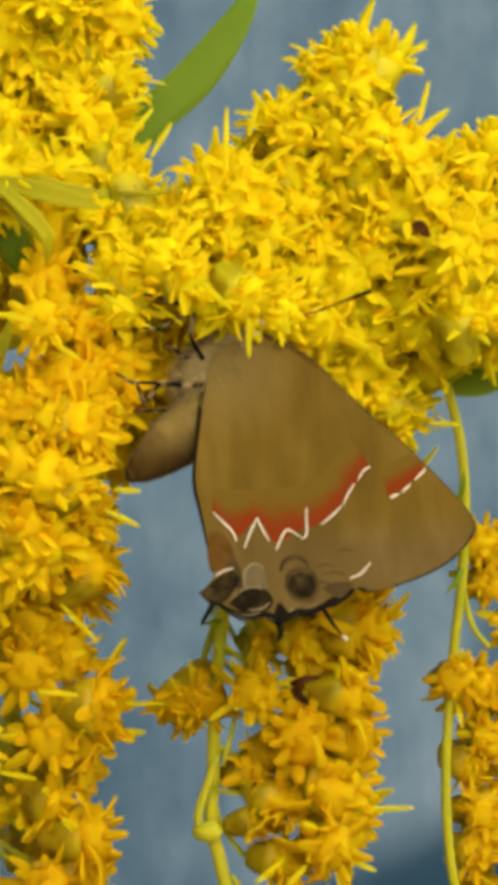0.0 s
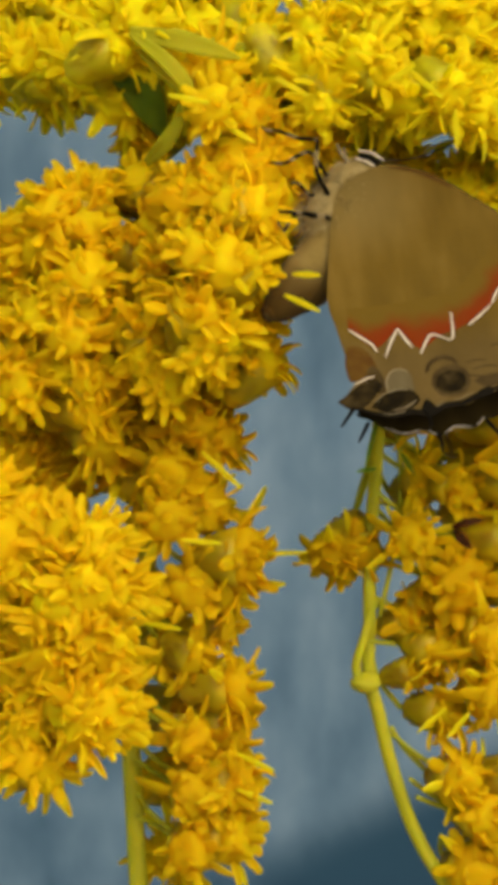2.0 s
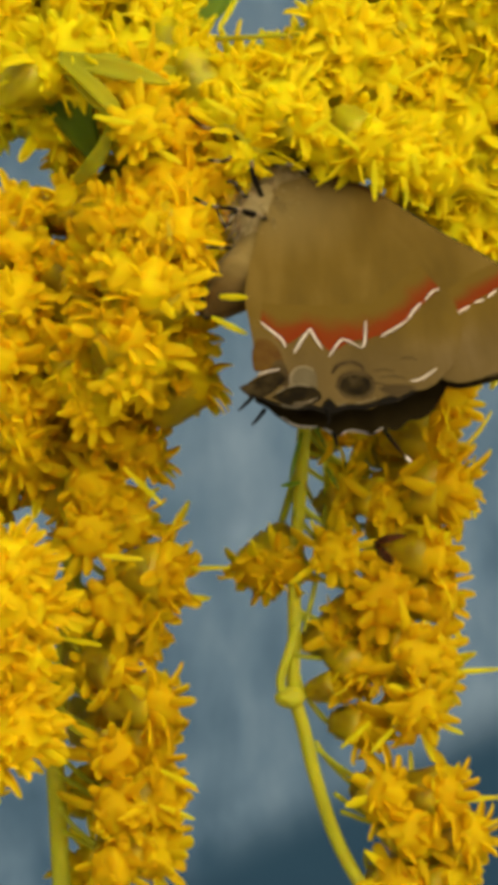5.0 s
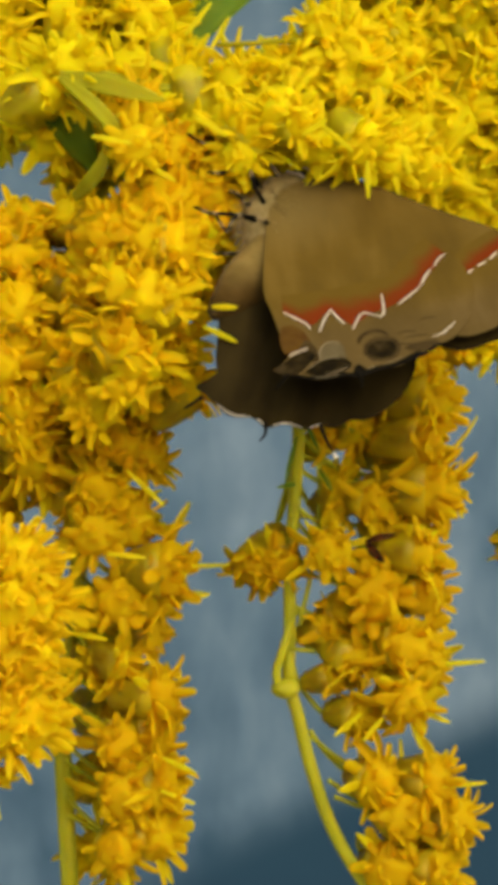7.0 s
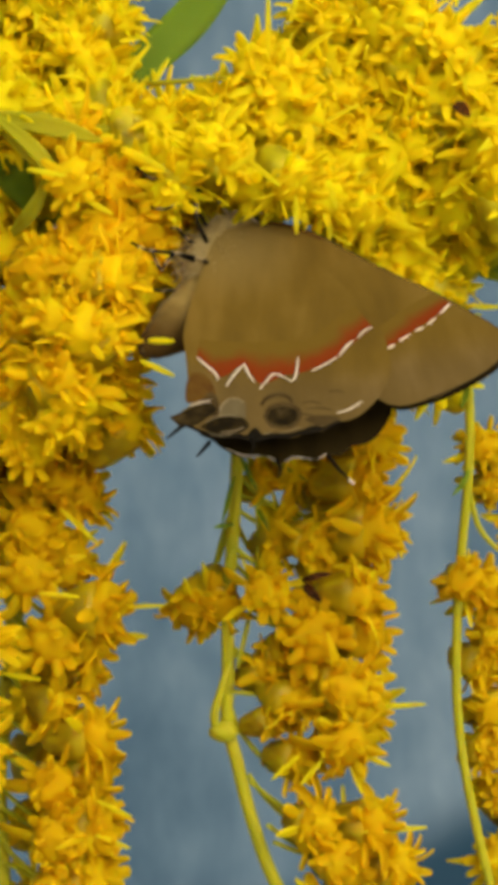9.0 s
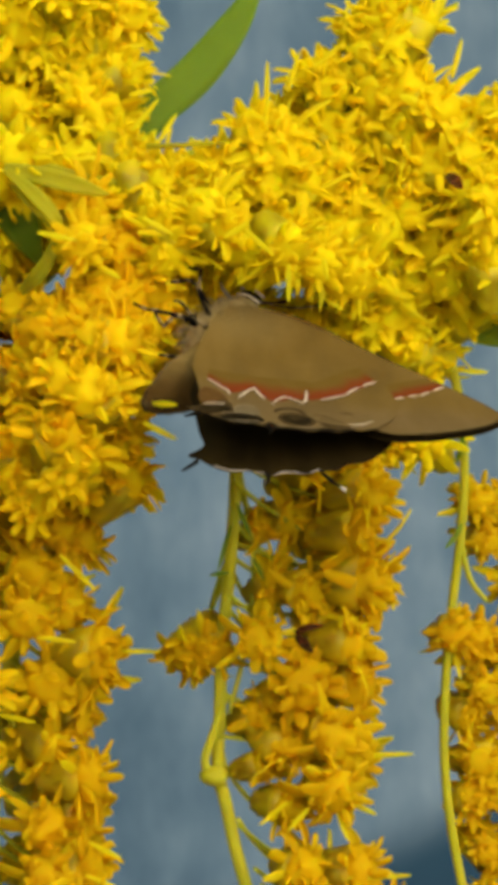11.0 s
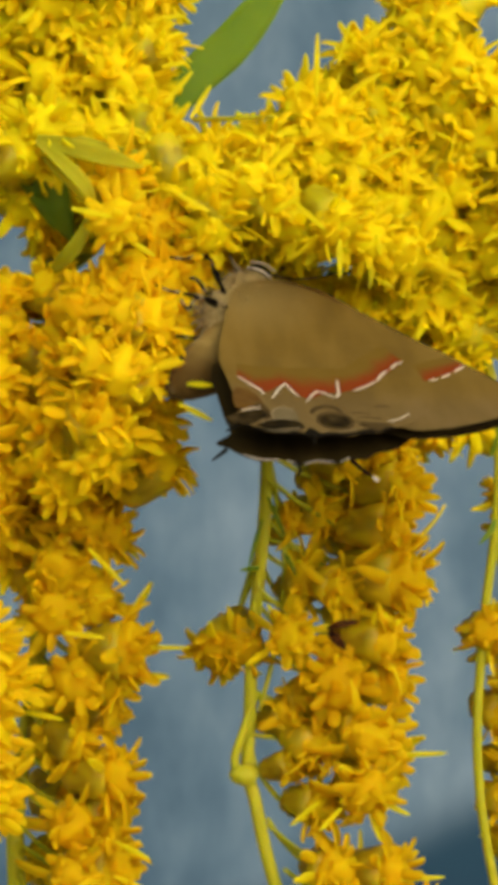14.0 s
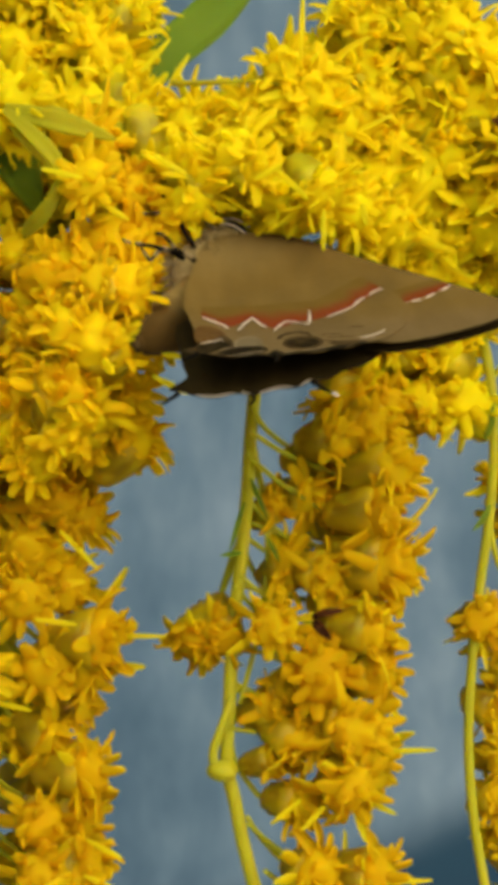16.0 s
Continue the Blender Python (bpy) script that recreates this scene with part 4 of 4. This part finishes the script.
for marks, wide in (([(560, 1030), (590, 1037), (622, 1037)], 0.12), ([(566, 1018), (586, 1014), (606, 1018)], 0.09), ([(598, 976), (612, 974), (622, 978)], 0.07), ([(572, 1048), (596, 1050), (618, 1042)], 0.14), ([(556, 1004), (572, 1000), (588, 1004)], 0.07)):
    ribbon("dark_stroke", marks, wide, DUSK, near_hind, L + 0.004)
patch("dusky_patch", [(564, 1042), (586, 1032), (618, 1034), (608, 1050), (584, 1058)], DUSK, near_hind, L + 0.002)
patch("dusky_patch", [(396, 1012), (410, 984), (424, 1000), (430, 1036), (416, 1040)], DUSK, near_hind, L + 0.002)
patch("dark_wedge", [(478, 1096), (482, 1078), (490, 1066), (500, 1078), (508, 1092), (492, 1100)], BLACK, near_hind, L + 0.016)
patch("dark_wedge", [(562, 1080), (570, 1064), (584, 1058), (596, 1062), (588, 1074)], BLACK, near_hind, L + 0.016)
ribbon("dark_margin", [(384, 1066), (410, 1080), (440, 1090), (468, 1087), (492, 1096), (518, 1083), (546, 1083), (572, 1070), (596, 1064), (622, 1044)], 0.26, BLACK, near_hind, L + 0.008, True)
for marks in ([(530, 1078), (548, 1072), (562, 1064)], [(420, 1084), (438, 1088), (456, 1085)], [(504, 1084), (516, 1077)]):
    ribbon("white_line", marks, 0.028, PALE_RIM, near_hind, L + 0.03)
ribbon("dark_margin", [(690, 1040), (740, 1024), (790, 999), (826, 967), (844, 936)], 0.08, BLACK, near_fore, 0.012, True, curl=0.0)


def tail(parent, marks, side, tip=False, curl=0.012):
    pts = [wing_at(u, v, side) for u, v in marks]
    pts = [p + Vector((0, pleat(p, curl), 0)) for p in pts]
    wire("tail", pts, (0.09 * MM, 0.035 * MM), (BLACK,), parent)
    if tip:
        wire("tail_tip", [pts[-1], pts[-1] + (pts[-1] - pts[-2]) * 0.25, pts[-1] + (pts[-1] - pts[-2]) * 0.5], (0.045 * MM, 0.06 * MM), (WHITE,), parent)


for wing, side, curl in ((near_hind, 0.03, 0.012), (far_hind, -0.1, 0.0)):
    if wing is far_hind:
        tail(wing, [(574, 1074), (592, 1104), (606, 1122)], side, True, curl)
    tail(wing, [(488, 1090), (493, 1112), (489, 1130)], side, False, curl)
    tail(wing, [(378, 1064), (366, 1084), (357, 1098)], side, False, curl)
for marks in ([(404, 1074), (432, 1088), (462, 1084)], [(472, 1086), (486, 1094)], [(500, 1094), (518, 1082), (546, 1084)], [(556, 1082), (572, 1068)]):
    ribbon("white_line", marks, 0.042, WHITE, far_hind, -0.07, curl=0.0)

# body: the abdomen swells and tapers, with faint rings
ABDOMEN = [(0.78 + 0.45 * math.sin(min(1, k / 17) * 1.7)) * (1 if k < 16 else max(0.3, 1 - 0.054 * (k - 15))) * (1 + 0.018 * math.cos(k * 2.1)) for k in range(31)]
ball("thorax", (-0.55, 0.62, -0.3), (1.15, 0.75, 1.8), DOWN, butterfly, Matrix.Rotation(radians(28), 4, "Y"), 0.1)


def fur(parent, count, seed):
    """Fine pale hair on the thorax, combed back along the body."""
    rng = random.Random(seed)
    bm = bmesh.new()
    lean_ = Matrix.Rotation(radians(28), 3, "Y")
    for _ in range(count):
        a, h = rng.uniform(0, 2 * math.pi), rng.uniform(-0.95, 0.95)
        r = math.sqrt(1 - h * h)
        n = Vector((r * math.cos(a), r * math.sin(a), h))
        p = Vector((-0.55, 0.62, -0.3)) + lean_ @ Vector((n.x * 1.17, n.y * 0.72, n.z * 1.82))
        d = (lean_ @ n + Vector((-0.25, -0.1, -0.7)) + Vector((rng.uniform(-0.3, 0.3), rng.uniform(-0.3, 0.3), rng.uniform(-0.3, 0.3)))).normalized()
        long = rng.uniform(0.35, 0.75)
        tube(bm, [p * MM, (p + d * long * 0.5) * MM, (p + d * long + Vector((0, 0, -0.08))) * MM], (0.022 * MM, 0.006 * MM), 3)
    return part("fur", bm, DOWN, parent, "fine pale grey-brown hair")


fur(butterfly, 520, 5)
part("abdomen", tube(bmesh.new(), smooth_line([Vector(p) * MM for p in ((-0.4, 0.7, -0.6), (-0.9, 0.85, -1.6), (-1.7, 0.95, -2.65), (-2.6, 0.95, -3.5), (-3.4, 0.9, -4.15), (-3.75, 0.85, -4.4))], 6), [r * 0.9 * MM for r in ABDOMEN], 18), ABDOMEN_FUR, butterfly)
ball("abdomen_tip", (-3.62, 0.86, -4.3), (0.24, 0.22, 0.36), DUSK, butterfly, Matrix.Rotation(radians(45), 4, "Y"), 0.08, 6)
ball("collar", (0.1, 0.55, 0.75), (0.95, 0.62, 1.0), DOWN, butterfly, Matrix.Rotation(radians(28), 4, "Y"), 0.14, 9)
ball("head", (0.62, 0.55, 1.3), (0.7, 0.55, 0.6), DOWN, butterfly, None, 0.12, 7)
ball("eye", (0.95, 0.1, 1.56), (0.5, 0.24, 0.2), BLACK, butterfly, Matrix.Rotation(radians(33), 4, "Y"), 0.0)
for pts in ((0.55, 0.0, 1.96), (1.05, -0.12, 1.76), (1.5, 0.0, 1.48)), ((0.37, 0.0, 1.64), (0.8, -0.14, 1.36), (1.25, 0.0, 1.08)):
    wire("eye_ring", [Vector(p) * MM for p in pts], (0.05 * MM, 0.04 * MM), (WHITE,), butterfly)
for pts in ((0.2, 0.3, 1.6), (-0.15, 0.1, 2.0), (-0.25, 0.0, 2.3)), ((0.3, 0.7, 1.6), (0.2, 0.7, 2.15), (0.2, 0.7, 2.5)):
    wire("palp", [Vector(p) * MM for p in pts], (0.12 * MM, 0.05 * MM), (PALE_RIM,), butterfly)
STRIPED = (BLACK, FUR)
for pts in ([(1.2, 0.4, 1.75), (2.9, 0.9, 2.0), (4.9, 1.2, 2.8)], [(1.0, 0.7, 1.8), (1.5, 1.3, 2.6), (2.6, 1.9, 3.5)]):
    wire("antenna", [Vector(p) * MM for p in pts], (0.032 * MM, 0.04 * MM), STRIPED, butterfly, 22)
    a, b = Vector(pts[1]) * MM, Vector(pts[2]) * MM
    wire("antenna_club", [b, b + (b - a) * 0.2, b + (b - a) * 0.4], (0.07 * MM, 0.09 * MM), (BLACK,), butterfly)
# jointed legs: thigh, shin and foot
for pts in ([(-0.9, 0.0, 0.1), (-1.35, -0.5, 0.9), (-1.2, -0.7, 2.0), (-1.3, -0.75, 2.1), (-2.0, -0.9, 2.1), (-2.7, -1.0, 2.35), (-3.2, -1.0, 2.45), (-3.7, -1.0, 2.9)], [(-0.8, 0.2, 1.0), (-1.4, -0.3, 1.75), (-2.0, -0.6, 1.5), (-2.6, -0.8, 1.1), (-3.2, -0.8, 1.15)],
            [(-0.9, 0.0, -0.9), (-1.6, -0.7, -1.1), (-2.4, -0.9, -1.05), (-3.4, -1.1, -1.05), (-3.7, -1.1, -1.0), (-4.2, -1.1, -0.7)], [(-1.6, -0.4, -1.0), (-2.5, -0.9, -1.1), (-3.0, -1.0, -1.75), (-3.15, -1.0, -1.8), (-3.4, -1.1, -1.1)],
            [(-1.0, 0.5, 0.4), (-1.6, 0.1, 0.2), (-2.1, -0.3, 0.5), (-2.4, -0.4, 0.45)], [(-1.2, 0.9, -1.4), (-2.4, 0.6, -1.8), (-3.6, 0.4, -1.9)]):
    wire("leg", [Vector(p) * MM for p in pts], (0.095 * MM, 0.055 * MM), STRIPED, butterfly, 14)


# ---- what moves ----
# seconds, hinge (metres), turns of the near and of the far wings (degrees), slide of the forewings over the hindwings, turn of the body (degrees)
WINGS = [
    (0, -6e-05, -0.004, 0.00566, -12.1, 2.3, 21.2, -12.3, 2.2, 26, 0.2, 0),
    (0.5, -0.00055, -0.004, 0.00462, -15.6, 8.1, 19.9, -12.5, 7.3, 31.2, 0.5, -0.2),
    (1, -0.00103, -0.004, 0.00406, -18.8, 9.7, 19.5, -12.5, 8.1, 37.3, 1.1, 0.2),
    (1.5, -0.00076, -0.004, 0.00484, -23.4, 4.5, 16.3, -18.6, 5.8, 32.9, 0, 5.1),
    (2, -0.00118, -0.004, 0.00584, -28.2, -4.7, 3.7, -25, -0.6, 19.1, 0, 11.5),
    (2.5, -0.00105, -0.004, 0.00557, -34.2, 1.3, 8.4, -32.6, 8.3, 22.5, -1.3, 17),
    (3, -0.00087, -0.004, 0.00615, -34.5, 1.4, 7.3, -32.4, 8.2, 21.6, 0, 20.2),
    (3.5, -0.00087, -0.004, 0.00628, -32.3, 4, 4.4, -29.7, 10.6, 18.9, 5.1, 21.6),
    (4, -0.00072, -0.004, 0.00622, -32.8, 3, 4.6, -29.6, 9.5, 19.1, 4.9, 22.8),
    (6.5, -0.00077, -0.004, 0.00654, -33.8, 6.7, 5.4, -27.9, 12.2, 20.6, 10.2, 21.1),
    (7, -0.00047, -0.004, 0.00668, -40.3, -5.7, 3.9, -30.6, 15.3, 0.3, 4, 16.9),
    (7.5, -0.00054, -0.004, 0.0063, -38.9, 2.5, 5.7, -32.4, 8.5, 10.5, 10, 15.6),
    (8, -0.00066, -0.004, 0.00668, -34.9, 6, 3.4, -30.3, 8.2, 14, 10, 16.5),
    (8.5, -0.00013, -0.004, 0.00659, -32.3, 5.9, 2.2, -29.1, 7.9, 17.9, 12.1, 14.5),
    (11, -0.00016, -0.004, 0.00575, -58.1, 9.3, 5.9, -51.1, 5.1, 4.9, 6.1, 11.1),
    (11.5, -0.00049, -0.004, 0.00425, -59, 17.4, 7.4, -54.6, 12.5, -5.3, 2.8, 10.8),
    (12, -0.00044, -0.004, 0.00435, -53.7, 23.4, 3.3, -50.3, 21.7, -3, 1.8, 10.8),
    (12.5, -0.00064, -0.004, 0.00564, -45.8, 4.4, 3.7, -43.3, 5.9, 3.7, 1.4, 9.9),
    (13, -0.00043, -0.004, 0.00581, -45.7, 2, 10.6, -43.1, 4.2, 11.1, 1.6, 12.2),
    (13.5, -0.00101, -0.004, 0.00672, -47.2, -9.1, 10.1, -44.5, -6.2, 11.1, 1.1, 16.5),
    (14, -0.00087, -0.004, 0.00624, -50.9, 4.7, 10.7, -48.4, 4.8, 8.9, 1.6, 19.6),
    (14.5, -0.00119, -0.004, 0.00637, -58.2, 0.9, 7.6, -55.9, -1.8, 2.9, 1.8, 19.9),
    (15, -0.00114, -0.004, 0.00697, -56.5, 0.4, 5.8, -53.3, -2.5, 0, 2, 18),
    (15.5, -0.00127, -0.004, 0.00697, -57.9, 0.8, 6.6, -53.8, -2.4, -0.3, 2.1, 16.4),
    (16, -0.0013, -0.004, 0.00682, -58.2, -2, 4.5, -54.1, -5.1, -2.3, 2.2, 15.5),
]


def motions():
    rows, near, far, near_slid, far_slid = [], [], [], [], []
    for t, x, y, z, *turn, slide, aside in WINGS:
        body = pose(x, y, BASE + z, turn[0] * 0.8, turn[1] * 0.3, aside)
        rows.append((t, body))
        hinge = body.inverted() @ Matrix.Translation((x, y, BASE + z))
        ahead = pose(0, 0, 0, 0, -slide, 0)
        near.append((t, hinge @ pose(0, 0, 0, *turn[:3]) @ Matrix.Translation((0, -0.2 * MM, 0))))
        far.append((t, hinge @ pose(0, 0, 0, *turn[3:]) @ Matrix.Translation((0, 0.4 * MM, 0))))
        near_slid.append((t, near[-1][1] @ Matrix.Translation((0, (0.03 + 0.024 * abs(slide)) * MM, 0)) @ ahead))
        between = [a + 0.1 * (b - a) for a, b in zip(turn[:3], turn[3:])]
        far_slid.append((t, hinge @ pose(0, 0, 0, *between) @ Matrix.Translation((0, 0.22 * MM, 0)) @ ahead))
    walk(butterfly, rows)
    for wing, keys in ((near_fore, near_slid), (near_hind, near), (far_fore, far_slid), (far_hind, far)):
        walk(wing, keys)
    # the arching branch and the perch sway a little in the wind: seconds, plan marks across and down
    for thing, sway in ((arch, SWAY_ARCH), (perch, SWAY_PERCH), (upper, SWAY_UPPER), (hanging, SWAY_HANG)):
        home = thing.location.copy()
        walk(thing, [(t, Matrix.Translation(home + Vector((du, 0, -dv)) / 43040)) for t, du, dv in sway])


SWAY_ARCH = [(0, -72, 48), (0.5, -80, 0), (1, -33, 8), (1.5, 34, 65), (2, 6, -18), (2.5, 5, 27), (3, 13, -1), (3.5, -8, 30), (4, -9, 40), (6.5, 20, 26), (7, 7, 8), (7.5, 34, 34), (8, 26, 4), (8.5, 11, 6),
             (11, -18, 24), (11.5, -10, -3), (12, 14, 12), (12.5, 0, 0), (13, -9, 8), (13.5, 1, 4), (14, 8, 2), (14.5, -8, 5), (15, -12, 2), (15.5, 10, 5), (16, 2, 7)]
SWAY_PERCH = [(0, -40, 85), (0.5, -55, 80), (1, -40, 30), (1.5, 2, 10), (2, -10, 0), (3, 5, 3), (4, 0, 10), (6.5, 10, 10), (7, -8, 6), (7.5, 16, 14), (8.5, 0, 3), (11, 3, 20), (12.5, 0, 0), (14, 8, 3), (16, 3, 0)]
SWAY_HANG = [(0, 25, 0), (0.5, 15, 0), (1, 5, 0), (1.5, 0, 0), (16, 0, 0)]
SWAY_UPPER = [(0, 20, -20), (1, 5, 5), (2, 0, 0), (3, 10, 4), (4, 15, 13), (6.5, 15, 24), (7, 5, 10), (7.5, 26, 23), (8.5, 12, 18), (11, 8, 18), (12.5, 0, 0), (13.5, 6, -6), (15, 20, 0), (16, 4, 10)]
motions()
